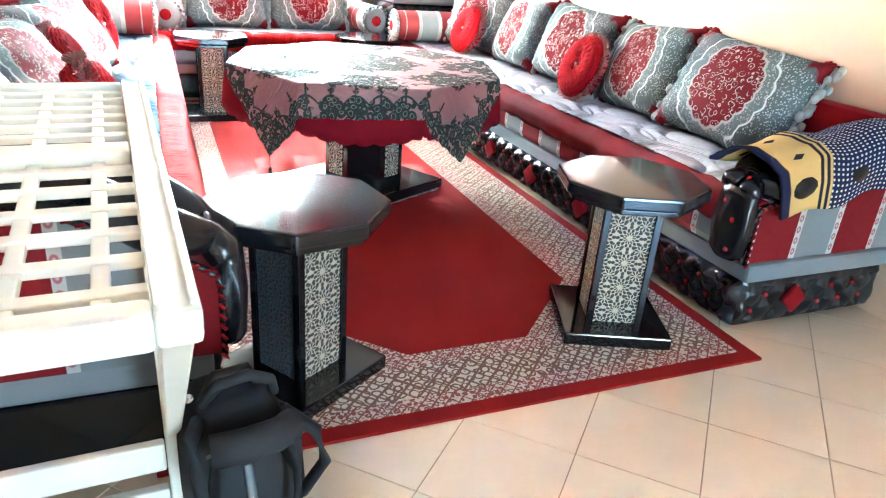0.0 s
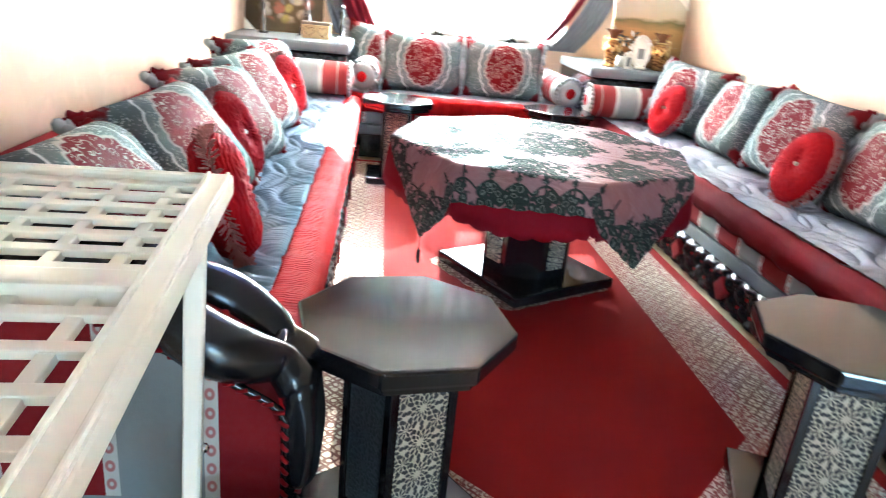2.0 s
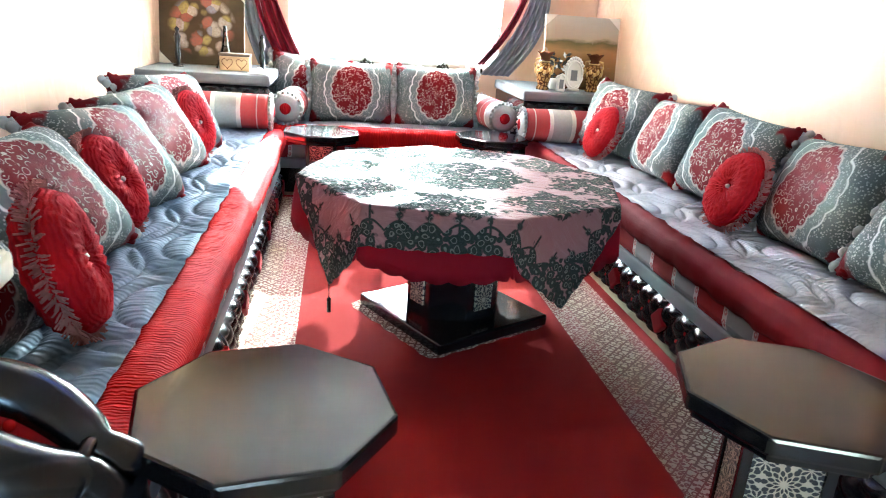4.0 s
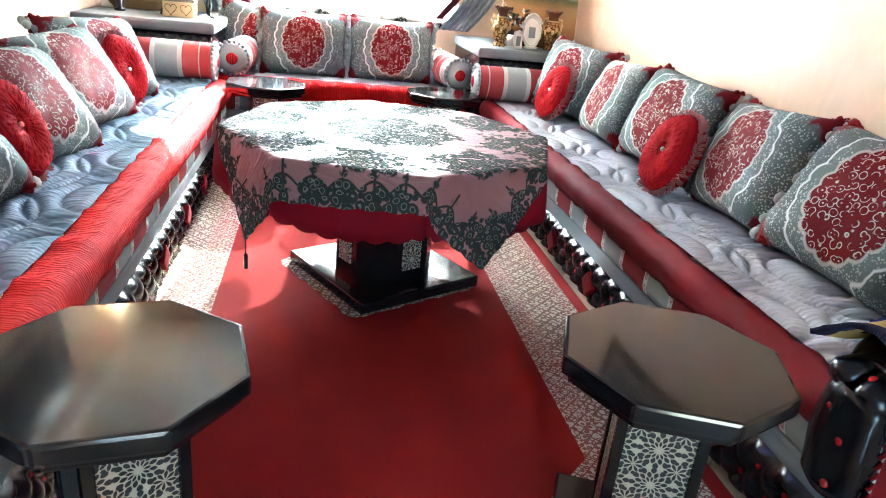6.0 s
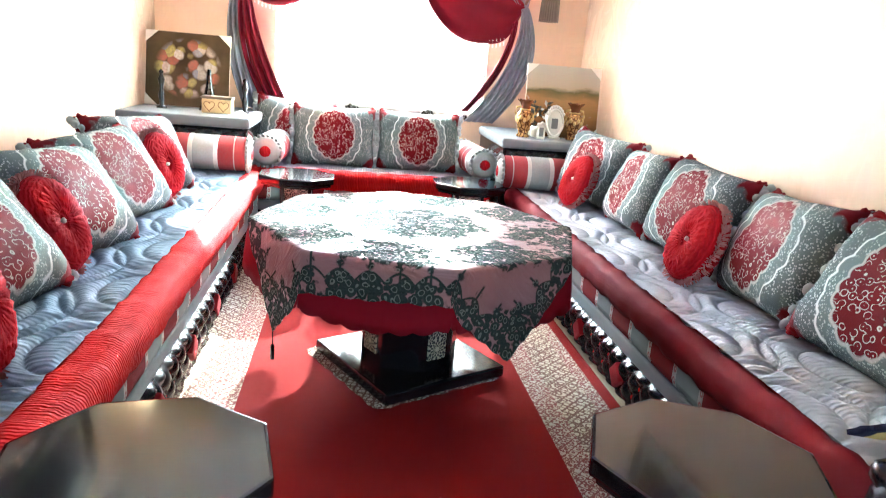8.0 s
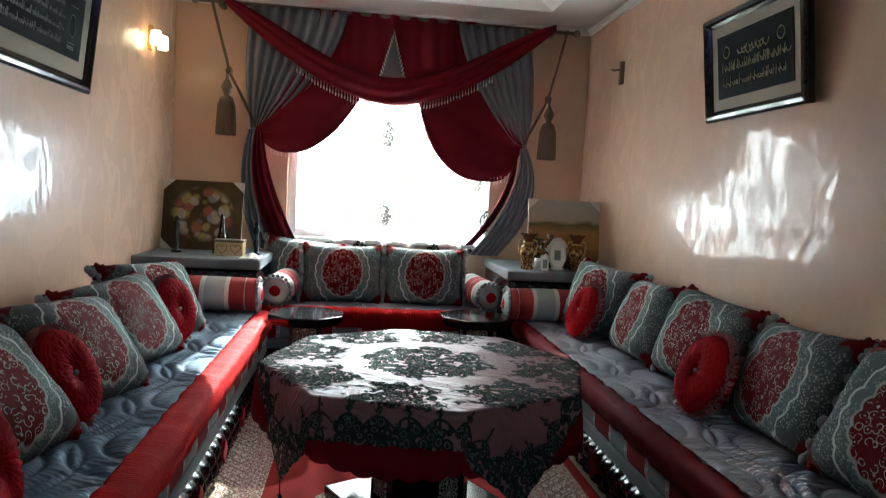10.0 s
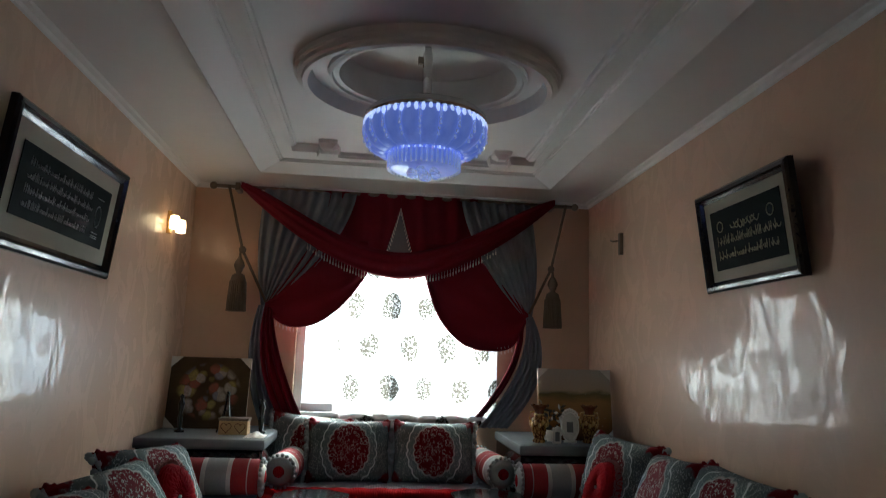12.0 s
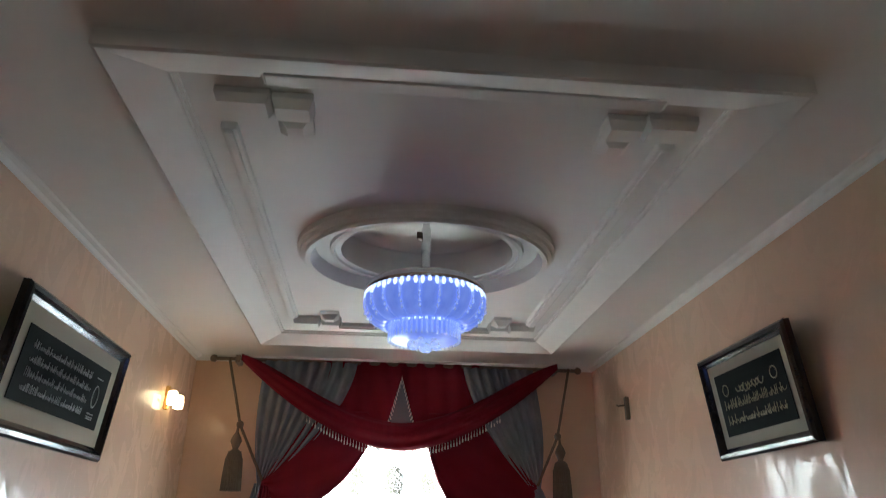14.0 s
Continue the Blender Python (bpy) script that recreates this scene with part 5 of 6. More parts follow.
for i in range(22):
    bead(-0.72 + i * 0.024, CYB - 0.085, swag_low(-0.72 + i * 0.024) + 0.006)
for i in range(26):
    bead(0.26 + i * 0.024, CYB - 0.085, swag_low(0.26 + i * 0.024) + 0.006)
for i in range(9):
    bead(-0.96 + i * 0.028, CYB - 0.05, 1.735 - 0.009 * i)
for i in range(7):
    bead(0.84 + i * 0.03, CYB - 0.05, 1.54 + 0.006 * i)
part("bead_fringe", bm, M_pearl, drapes, "pale beaded fringe")["kind"] = "stuff"

net = cloth_thing("sheer_curtain", "white net curtain printed with grey-gold medallions")


def net_point(u, v):
    x = -0.46 + 0.03 * math.sin(5 * v) * (1 - u) + 1.38 * u
    return (x, BW - 0.03 - 0.016 * math.sin(x * 31 + 0.8 * math.sin(v * 4)) - 0.006 * math.sin(x * 77), 0.90 + 1.50 * v)


part("net", grid(150, 14, net_point), M_sheer, net, "", True)

rod = thing("curtain_rod", pose(0, 0, 0), "dark bronze curtain rod with finials under the ceiling", "curtain rod")
part("rod", tube([(-1.52, CYB - 0.02, 2.815), (1.56, CYB - 0.02, 2.80)], 0.016, 12), M_greymetal, rod, "", True)
for x, z in ((-1.53, 2.815), (1.57, 2.80)):
    b = bmesh.new()
    ball(b, (x, CYB - 0.02, z), 0.032, 1, 12)
    part("finial", b, M_greymetal, rod, "", True)
for x, z in ((-1.33, 2.83), (1.36, 2.82)):
    part("bracket", boxed((x - 0.02, CYB - 0.05, z - 0.05), (x + 0.02, BW - 0.003, z + 0.015), 0.006), M_greymetal, rod)


def tieback(top, knot, tie, label):
    t = thing("tieback", pose(0, 0, 0), label, "tieback", "curtain tiebacks")
    y = CYB - 0.09
    part("cord", tube([(top[0], y, top[1]), (knot[0], y, knot[1]), (tie[0], y - 0.02, tie[1])], 0.011, 8), M_rope, t, "", True)
    k = bmesh.new()
    ball(k, (knot[0], y, knot[1]), 0.03, 1.1, 10)
    part("knot", k, M_rope, t, "", True)
    kx, kz = knot[0] - 0.015 * (1 if knot[0] < 0 else -1), knot[1]
    body = lathe([(0.006, 0.0), (0.012, -0.06), (0.035, -0.10), (0.045, -0.13), (0.03, -0.165), (0.02, -0.19), (0.05, -0.21), (0.062, -0.25), (0.06, -0.27)], 16)
    part("tassel_head", body, M_rope, t, "", True, pose(kx, y, kz))
    bm = bmesh.new()
    for i in range(26):
        a = 2 * math.pi * i / 26
        tube([(0.058 * math.cos(a), 0.058 * math.sin(a), -0.26), (0.066 * math.cos(a), 0.066 * math.sin(a), -0.39), (0.07 * math.cos(a), 0.07 * math.sin(a), -0.50)], 0.010, 5, bm)
    part("tassel_skirt", bm, M_rope, t, "twisted fringe skirt", False, pose(kx, y, kz))


tieback((-1.39, 2.81), (-1.24, 2.27), (-1.02, 1.85), "olive-brown cord tieback with heavy tassel")
tieback((1.47, 2.80), (1.34, 2.23), (1.15, 1.84), "olive-brown cord tieback with heavy tassel")


# ---- chandelier ----
def chandelier(x, y):
    c = thing("chandelier", pose(x, y, 2.31), "round chandelier of lit blue glass petals and crystals", "chandelier")
    part("stem", lathe([(0.02, 0.36), (0.026, 0.37), (0.026, 0.66), (0.018, 0.67), (0.018, 0.699)], 16), M_chrome, c, "patterned metal stem", True)
    part("ceiling_hook", boxed((-0.05, -0.012, 0.60), (-0.02, 0.012, 0.64), 0.004), M_greymetal, c)
    part("top_plate", lathe([(0.0, 0.345), (0.20, 0.345), (0.285, 0.335), (0.305, 0.315), (0.305, 0.285), (0.28, 0.282), (0.0, 0.285)], 48), M_chrome, c, "chrome rim", True)
    n = 20

    def petal(u, v):
        a = (u - 0.5) * 2 * math.pi / n * 1.04
        prof = [(0.282, 0.28), (0.296, 0.25), (0.294, 0.21), (0.272, 0.165), (0.235, 0.135), (0.185, 0.12)]
        k = v * (len(prof) - 1)
        i = min(int(k), len(prof) - 2)
        f = k - i
        r = prof[i][0] * (1 - f) + prof[i + 1][0] * f
        z = prof[i][1] * (1 - f) + prof[i + 1][1] * f
        r += 0.016 * math.cos((u - 0.5) * math.pi)
        return (r * math.cos(a), r * math.sin(a), z)
    pm = mesh_of("petal", grid(6, 12, petal), M_petal, True)
    for i in range(n):
        o = new("petal", pm)
        o.parent = c
        o.matrix_basis = pose(0, 0, 0, 0, 0, 360 / n * i)
        thick(o, 0.004)
    d = bmesh.new()
    ball(d, (0, 0, -0.022), 0.011, 2.0, 8)
    dm = mesh_of("crystal_drop", d, M_rimcrystal, False)
    for i in range(56):
        o = new("crystal_drop", dm)
        o.parent = c
        a = 2 * math.pi * i / 56
        o.matrix_basis = pose(0.302 * math.cos(a), 0.302 * math.sin(a), 0.288)
    for i in range(n):
        a = 2 * math.pi * (i + 0.5) / n
        bm = bmesh.new()
        for k in range(6):
            z = 0.26 - 0.022 * k
            ball(bm, ((0.306 - 0.016 * max(0, k - 3)) * math.cos(a), (0.306 - 0.016 * max(0, k - 3)) * math.sin(a), z), 0.008, 1.4, 6)
        part("crystal_string", bm, M_crystal, c)["kind"] = "stuff"
    part("lower_ring", lathe([(0.0, 0.115), (0.170, 0.115), (0.170, 0.055), (0.163, 0.050), (0.0, 0.055)], 40), M_petal, c, "", True)
    rm = mesh_of("crystal_rod", tube([(0, 0, 0.125), (0, 0, 0.045)], 0.0052, 6), M_crystal)
    for i in range(44):
        o = new("crystal_rod", rm)
        o.parent = c
        a = 2 * math.pi * i / 44
        o.matrix_basis = pose(0.178 * math.cos(a), 0.178 * math.sin(a), 0)
    for bx, by, bz, r in ((0, 0, 0.02, 0.03), (0.06, 0.01, 0.03, 0.026), (-0.06, 0.0, 0.03, 0.026), (0.02, 0.06, 0.03, 0.026), (-0.02, -0.06, 0.03, 0.026), (0.045, -0.045, 0.035, 0.022), (-0.05, 0.045, 0.035, 0.022)):
        b = bmesh.new()
        ball(b, (bx, by, bz), r, 1, 12)
        part("crystal_ball", b, M_crystal, c)
    return c


chandelier(0.05, 3.55)


# ---- wall lights ----
sc = thing("wall_light", pose(LW, 5.42, 2.36), "lit wall light with two glass shades", "wall light", "wall lights")
part("back_plate", boxed((0.0, -0.02, -0.07), (0.03, 0.02, 0.10), 0.006), M_gold, sc)
for y in (-0.085, 0.085):
    part("arm", tube([(0.02, 0, 0), (0.06, y * 0.6, -0.01), (0.07, y, 0.0)], 0.007, 8), M_gold, sc, "", True)
    part("shade", lathe([(0.018, -0.05), (0.035, -0.045), (0.038, 0.0), (0.032, 0.045), (0.02, 0.05)], 16), M_bulb, sc, "glowing glass shade", True, pose(0.075, y, 0.0))
sc2 = thing("wall_light", pose(RW, 5.30, 2.36), "unlit wall light bracket without shades", "wall light", "wall lights")
part("back_plate", boxed((-0.03, -0.02, -0.08), (0.0, 0.02, 0.09), 0.006), M_greymetal, sc2)
part("arm", tube([(-0.02, 0, 0.03), (-0.06, 0.05, 0.03), (-0.07, 0.07, 0.04)], 0.007, 8), M_greymetal, sc2, "", True)


# ---- framed pictures ----
def framed_picture(name, m, w, h, rail, ink, seed, label):
    """Local x along the wall, z up, y into the wall; a moulded frame, glass-dark ground, mat and rows of script drawn as strokes."""
    p = thing(name, m, label, "picture", "framed calligraphy on the side walls")

    def mould(a, b, turn, length):
        prof = [(0, 0.0), (0, -0.030), (0.012, -0.042), (0.03, -0.044), (rail * 0.7, -0.030), (rail, -0.018), (rail, 0.0)]
        bm = bmesh.new()
        ends = []
        for s in (-1, 1):
            ends.append([bm.verts.new((s * (length / 2 - d), y, -d)) for d, y in prof])
        for i in range(len(prof) - 1):
            bm.faces.new((ends[0][i], ends[0][i + 1], ends[1][i + 1], ends[1][i]))
        bm.faces.new((ends[0][-1], ends[0][0], ends[1][0], ends[1][-1]))
        part("frame_rail", bm, M_frame, p, "", False, pose(a, 0, b) @ pose(0, 0, 0, 0, turn, 0))
    mould(0, h / 2, 0, w)
    mould(0, -h / 2, 180, w)
    mould(w / 2, 0, 90, h)
    mould(-w / 2, 0, -90, h)
    part("backing", boxed((-w / 2 + 0.01, -0.008, -h / 2 + 0.01), (w / 2 - 0.01, 0.0, h / 2 - 0.01), 0), M_inkblack, p)
    iw, ih = w - 2 * rail, h - 2 * rail
    part("mat", boxed((-iw / 2, -0.014, -ih / 2), (iw / 2, -0.009, ih / 2), 0.001), M_mat, p, "beige mat")
    g = (0.17 if seed == 1 else 0.13) * ih
    part("ground", boxed((-iw / 2 + g, -0.018, -ih / 2 + g), (iw / 2 - g, -0.0145, ih / 2 - g), 0.001), M_inkblack, p, "black ground")
    rnd = random.Random(seed)
    gw, gh = iw - 2 * g, ih - 2 * g
    bm = bmesh.new()
    rows = 4 if seed == 1 else 3
    for r in range(rows):
        zc = gh * (0.28 - 0.19 * r) if seed == 1 else gh * (0.22 - 0.24 * r)
        size = gh * (0.055 if seed == 1 else (0.12 if r == 0 else 0.07))
        x0, x1 = (-0.42 * gw, 0.26 * gw) if seed == 1 else ((-0.20 * gw, 0.16 * gw) if r == 0 else (-0.42 * gw, 0.42 * gw))
        x = x0
        while x < x1:
            dx = rnd.uniform(0.6, 1.6) * size
            kind = rnd.random()
            if kind < 0.45:
                pts = [(x, -0.0195, zc - size), (x + 0.15 * size, -0.0195, zc + size * rnd.uniform(0.6, 1.3))]
            else:
                pts = [(x + dx * i / 5, -0.0195, zc - size * 0.8 * math.sin(math.pi * i / 5) + rnd.uniform(-0.2, 0.2) * size) for i in range(6)]
            tube(pts, 0.0020 if size < 0.03 else 0.0030, 5, bm)
            x += dx * 0.62
    if seed == 1:
        for i in range(24):
            a = 2 * math.pi * i / 24
            b2 = 2 * math.pi * (i + 1) / 24
            tube([(0.37 * gw + 0.035 * math.cos(a), -0.0195, 0.055 * math.sin(a)), (0.37 * gw + 0.035 * math.cos(b2), -0.0195, 0.055 * math.sin(b2))], 0.003, 5, bm)
        for zz in (-0.33, -0.36, -0.28, 0.30):
            tube([(0.33 * gw, -0.0195, zz * gh), (0.41 * gw, -0.0195, zz * gh)], 0.003, 5, bm)
    else:
        for sx in (-1, 1):
            for i in range(16):
                a, b2 = 2 * math.pi * i / 16, 2 * math.pi * (i + 1) / 16
                tube([(sx * 0.36 * gw + 0.028 * math.cos(a), -0.0195, 0.22 * gh + 0.028 * math.sin(a)), (sx * 0.36 * gw + 0.028 * math.cos(b2), -0.0195, 0.22 * gh + 0.028 * math.sin(b2))], 0.003, 5, bm)
    part("script", bm, ink, p, "rows of flowing script strokes")["kind"] = "stuff"
    return p


# left picture leans out from the wall at its top; so does the right one
framed_picture("framed_picture", pose(LW + 0.042, 3.64, 2.121, 0, 0, 90) @ pose(0, 0, 0, 6, 0, 0), 1.26, 0.605, 0.065, M_greyink, 1, "black-framed silver calligraphy tilted out from the wall")
framed_picture("framed_picture", pose(RW - 0.05, 3.455, 2.115, 0, 0, -90) @ pose(0, 0, 0, 6.5, 0, 0), 0.86, 0.54, 0.055, M_goldink, 2, "black-framed gold calligraphy tilted out from the wall")


# ---- paintings, vases and small things on the cabinets ----
def painting(m, w, h, mat, label):
    p = thing("painting", m, label, "painting", "unframed paintings on the cabinets")
    part("stretcher", boxed((-w / 2, 0.0, 0.0), (w / 2, 0.028, h), 0.004), plain("raw_canvas_edge", (0.5, 0.40, 0.28), 0.9), p)
    part("canvas", boxed((-w / 2 + 0.001, -0.004, 0.001), (w / 2 - 0.001, -0.0005, h - 0.001), 0.001), mat, p)
    for sx, sz in ((-1, 0), (-1, 1), (1, 0), (1, 1)):
        bm = bmesh.new()
        x, z = sx * w / 2, sz * h
        a = [bm.verts.new(q) for q in ((x + sx * 0.003, -0.007, z), (x - sx * 0.085, -0.007, z), (x + sx * 0.003, -0.007, z + (0.085 if sz == 0 else -0.085)))]
        b = [bm.verts.new((v.co.x, 0.030, v.co.z)) for v in a]
        bm.faces.new(a), bm.faces.new(b)
        for i in range(3):
            bm.faces.new((a[i], a[(i + 1) % 3], b[(i + 1) % 3], b[i]))
        part("corner_guard", bm, M_pearl, p, "white card corner")


painting(pose(-1.385, 5.76, CT, 0, 0, 0) @ pose(0, 0, 0, -9, 0, 0), 0.60, 0.54, canvas("flowers"), "unframed flower painting with white card corners leaning")
painting(pose(1.43, 5.50, CT, 0, 0, -3) @ pose(0, 0, 0, -9, 0, 0), 0.57, 0.54, canvas("landscape"), "unframed tawny landscape painting with white card corners leaning")


def vase(x, y, label):
    v = thing("vase", pose(x, y, CT), label, "vase", "pair of pottery vases")
    part("body", lathe([(0.045, 0.0), (0.048, 0.01), (0.036, 0.03), (0.052, 0.08), (0.064, 0.125), (0.058, 0.165), (0.036, 0.192)], 24), M_gilded, v, "ochre body with gilt pattern", True)
    mouth = grid(48, 8, lambda u, k: ((0.034 - 0.004 * math.sin(math.pi * k) + 0.026 * k ** 3 + 0.004 * k ** 3 * math.cos(12 * math.pi * u)) * math.cos(2 * math.pi * u), (0.034 - 0.004 * math.sin(math.pi * k) + 0.026 * k ** 3 + 0.004 * k ** 3 * math.cos(12 * math.pi * u)) * math.sin(2 * math.pi * u), 0.191 + 0.075 * k + 0.006 * k ** 3 * math.cos(12 * math.pi * u)), closed=True)
    thick(part("mouth", mouth, M_brown, v, "dark brown scalloped mouth", True), 0.004)
    part("neck_ring", lathe([(0.0375, 0.195), (0.041, 0.20), (0.0375, 0.205)], 20), M_gold, v, "gilt ring", True)
    for s in (-1, 1):
        part("handle", tube([(s * 0.034, 0, 0.22), (s * 0.065, 0, 0.215), (s * 0.075, 0, 0.175), (s * 0.058, 0, 0.15)], 0.007, 8), M_gold, v, "gilt handle", True)
    bm = bmesh.new()
    for i in range(14):
        a = 2 * math.pi * i / 14
        ball(bm, (0.061 * math.cos(a), 0.061 * math.sin(a), 0.125 + 0.02 * (i % 2)), 0.012, 1.5, 6)
    part("gilt_relief", bm, M_gold, v, "gilt relief", True)


vase(1.10, 5.34, "brown pottery vase with gilt handles on the cabinet")
vase(1.485, 5.36, "brown pottery vase with gilt handles on the cabinet")
fl = thing("flower_arrangement", pose(1.235, 5.43, CT), "white and dark dried flower arrangement on the cabinet", "flowers")
rnd = random.Random(5)
part("pot", lathe([(0.05, 0), (0.06, 0.05), (0.055, 0.08), (0.0, 0.08)], 16), M_pearl, fl, "", True)
bl, bw = bmesh.new(), bmesh.new()
for i in range(46):
    a, r, z = rnd.uniform(0, 6.28), rnd.uniform(0.02, 0.12), rnd.uniform(0.08, 0.26)
    tgt = bw if (i % 3 == 0 and r * math.cos(a) > -0.02) else bl
    c = Vector((r * math.cos(a), 0.45 * r * math.sin(a), z))
    d = Vector((rnd.uniform(-1, 1), rnd.uniform(-1, 1), rnd.uniform(-0.4, 1))).normalized() * 0.028
    e = d.orthogonal().normalized() * 0.012
    for k in range(3):
        q = Matrix.Rotation(k * 2.1, 3, d)
        vs = [tgt.verts.new(c + q @ o) for o in (-d, e, d, -e + Vector((0, 0, 0.004)))]
        tgt.faces.new(vs)
part("leaves", bl, M_leaf, fl, "dark dried leaves")
part("petals", bw, M_pearl, fl, "white petals")["kind"] = "stuff"
fg = thing("figurine_frame", pose(1.21, 5.25, CT), "small white porcelain ornament on the cabinet", "ornament")
part("body", boxed((-0.032, -0.012, 0), (0.032, 0.012, 0.115), 0.008), M_pearl, fg)
bm = bmesh.new()
for i in range(5):
    ball(bm, (-0.02 + 0.01 * i, -0.012, 0.118 - 0.006 * abs(i - 2)), 0.010, 1.2, 6)
part("crest", bm, M_pearl, fg, "", True)
part("inlay", boxed((-0.016, -0.0145, 0.02), (0.016, -0.0125, 0.085), 0.001), M_greyink, fg)

orn = thing("oval_ornament", pose(1.335, 5.335, CT, 0, 0, -4) @ pose(0, 0, 0, -8, 0, 0), "white ornate oval porcelain ornament standing between vases", "ornament")
plate = [(0.066 * (1 + 0.10 * abs(math.sin(5 * a))) * math.cos(a), 0.105 * (1 + 0.08 * abs(math.sin(5 * a))) * math.sin(a)) for a in [2 * math.pi * i / 60 for i in range(60)]]
ob = bevelled(prism(bmesh.new(), plate, -0.012, 0.0), 0.002, 1)
part("plate", ob, M_pearl, orn, "white scalloped plate", False, pose(0, 0, 0.118, 90, 0, 0))
part("rim", tube([(0.060 * math.cos(a), -0.008, 0.118 + 0.096 * math.sin(a)) for a in [2 * math.pi * i / 40 for i in range(41)]], 0.007, 8), M_pearl, orn, "raised white rim", True)
bm = bmesh.new()
for i in range(9):
    a = math.pi * (0.18 + 0.64 * i / 8)
    ball(bm, (0.070 * math.cos(a), -0.006, 0.125 + 0.112 * math.sin(a)), 0.013, 1.1, 8)
part("crest", bm, M_pearl, orn, "moulded white flowers", True)
part("picture", boxed((-0.024, -0.005, 0.075), (0.024, -0.0015, 0.150), 0.001), M_greyink, orn, "small grey picture")
part("foot", boxed((-0.045, -0.022, 0.0), (0.045, 0.03, 0.018), 0.005), M_pearl, orn)

bx = thing("jewel_box", pose(-1.105, 5.45, CT), "gilt wooden box with two hearts on its front", "box")
part("body", boxed((-0.10, -0.06, 0), (0.10, 0.06, 0.095), 0.004), plain("pale_gilt_wood", (0.60, 0.42, 0.20), 0.5), bx)
part("lid", boxed((-0.106, -0.066, 0.0955), (0.106, 0.066, 0.115), 0.006), M_greymetal, bx, "dark lid")
for cx in (-0.048, 0.048):
    bm = bmesh.new()
    pts = []
    for i in range(25):
        a = 2 * math.pi * i / 24
        pts.append((cx + 0.0024 * 16 * math.sin(a) ** 3 * 0.95, -0.0615, 0.05 + 0.0024 * (13 * math.cos(a) - 5 * math.cos(2 * a) - 2 * math.cos(3 * a) - math.cos(4 * a))))
    tube(pts, 0.0025, 5, bm)
    part("heart", bm, M_brown, bx, "inlaid heart outline")
tw = thing("tower_figurine", pose(-1.19, 5.58, CT), "dark metal lattice tower ornament", "ornament")
bm = bmesh.new()
prof = [(0.055, 0.0), (0.045, 0.04), (0.030, 0.09), (0.018, 0.15), (0.010, 0.22), (0.005, 0.29)]
for sx in (-1, 1):
    for sy in (-1, 1):
        tube([(sx * r, sy * r, z) for r, z in prof], 0.006, 5, bm)
for r, z in prof[1:5]:
    box(bm, (-r - 0.004, -r - 0.004, z - 0.004), (r + 0.004, r + 0.004, z + 0.004))
part("lattice", bm, M_black, tw)
for x, y, hgt, label in ((-1.50, 5.50, 0.27, "slim black abstract statuette on the cabinet"), (-0.93, 5.52, 0.25, "slim dark blue abstract statuette on the cabinet")):
    st = thing("statuette", pose(x, y, CT), label, "statuette")
    part("figure", lathe([(0.035, 0.0), (0.035, 0.012), (0.014, 0.02), (0.022, hgt * 0.35), (0.012, hgt * 0.5), (0.024, hgt * 0.75), (0.010, hgt * 0.86), (0.018, hgt * 0.94), (0.0, hgt)], 14), M_black, st, "", True)
cl = thing("folded_cloth", pose(-0.93, 5.30, CT), "crumpled pale cloth lying on the cabinet corner", "cloth")
part("cloth", grid(18, 18, lambda u, v: ((u - 0.5) * 0.14, (v - 0.5) * 0.22, 0.004 + 0.035 * abs(math.sin(u * 7 + 2 * math.sin(v * 5)) * math.cos(v * 6)) * math.sin(math.pi * u) * math.sin(math.pi * v))), M_pearl, cl, "", True)


# ---- white lattice bed frame ----
# local origin at the near corner by the aisle; x runs to the wall side as negative, y along the frame, rising a little
BW2, BL = 0.80, 1.00
bed_turn = pose(-0.822, 0.395, 0.0, 0, 0, 2.9)
bed = thing("bed_frame", bed_turn, "ivory painted metal lattice bed frame stood by the sofa", "bed frame")
rise = pose(0, 0, 0.872, 1.9, 0, 0)
for lo, hi in (((-0.046, 0, -0.042), (0, BL, 0)), ((-BW2, 0, -0.05), (-BW2 + 0.046, BL, 0)),
               ((-BW2 + 0.0465, 0, -0.045), (-0.0465, 0.040, 0)), ((-BW2 + 0.0465, BL - 0.022, -0.03), (-0.0465, BL, 0)),
               ((-BW2 + 0.0465, 0.510, -0.04), (-0.0465, 0.562, 0.003))):
    part("frame_rail", boxed(lo, hi, 0.008), M_white, bed, "", False, rise)
for x in (-0.042, -0.008, -BW2 + 0.008, -BW2 + 0.042):
    part("rail_lip", boxed((x - 0.0035, 0.012, -0.004), (x + 0.0035, BL - 0.012, 0.006), 0.002), M_white, bed, "", False, rise)
for a, b, n in ((0.04, 0.510, 6), (0.562, BL - 0.022, 7)):
    for i in range(n):
        y = a + (b - a) * (i + 0.5) / n
        part("cross_slat", boxed((-BW2 + 0.047, y - 0.0115, -0.022), (-0.047, y + 0.0115, -0.010), 0.003), M_white, bed, "", False, rise)
    for i in range(8):
        x = -BW2 + 0.05 + (BW2 - 0.10) * (i + 0.5) / 8
        part("long_slat", boxed((x - 0.010, a + 0.001, -0.026), (x + 0.010, b - 0.001, -0.0125), 0.003), M_white, bed, "", False, rise)


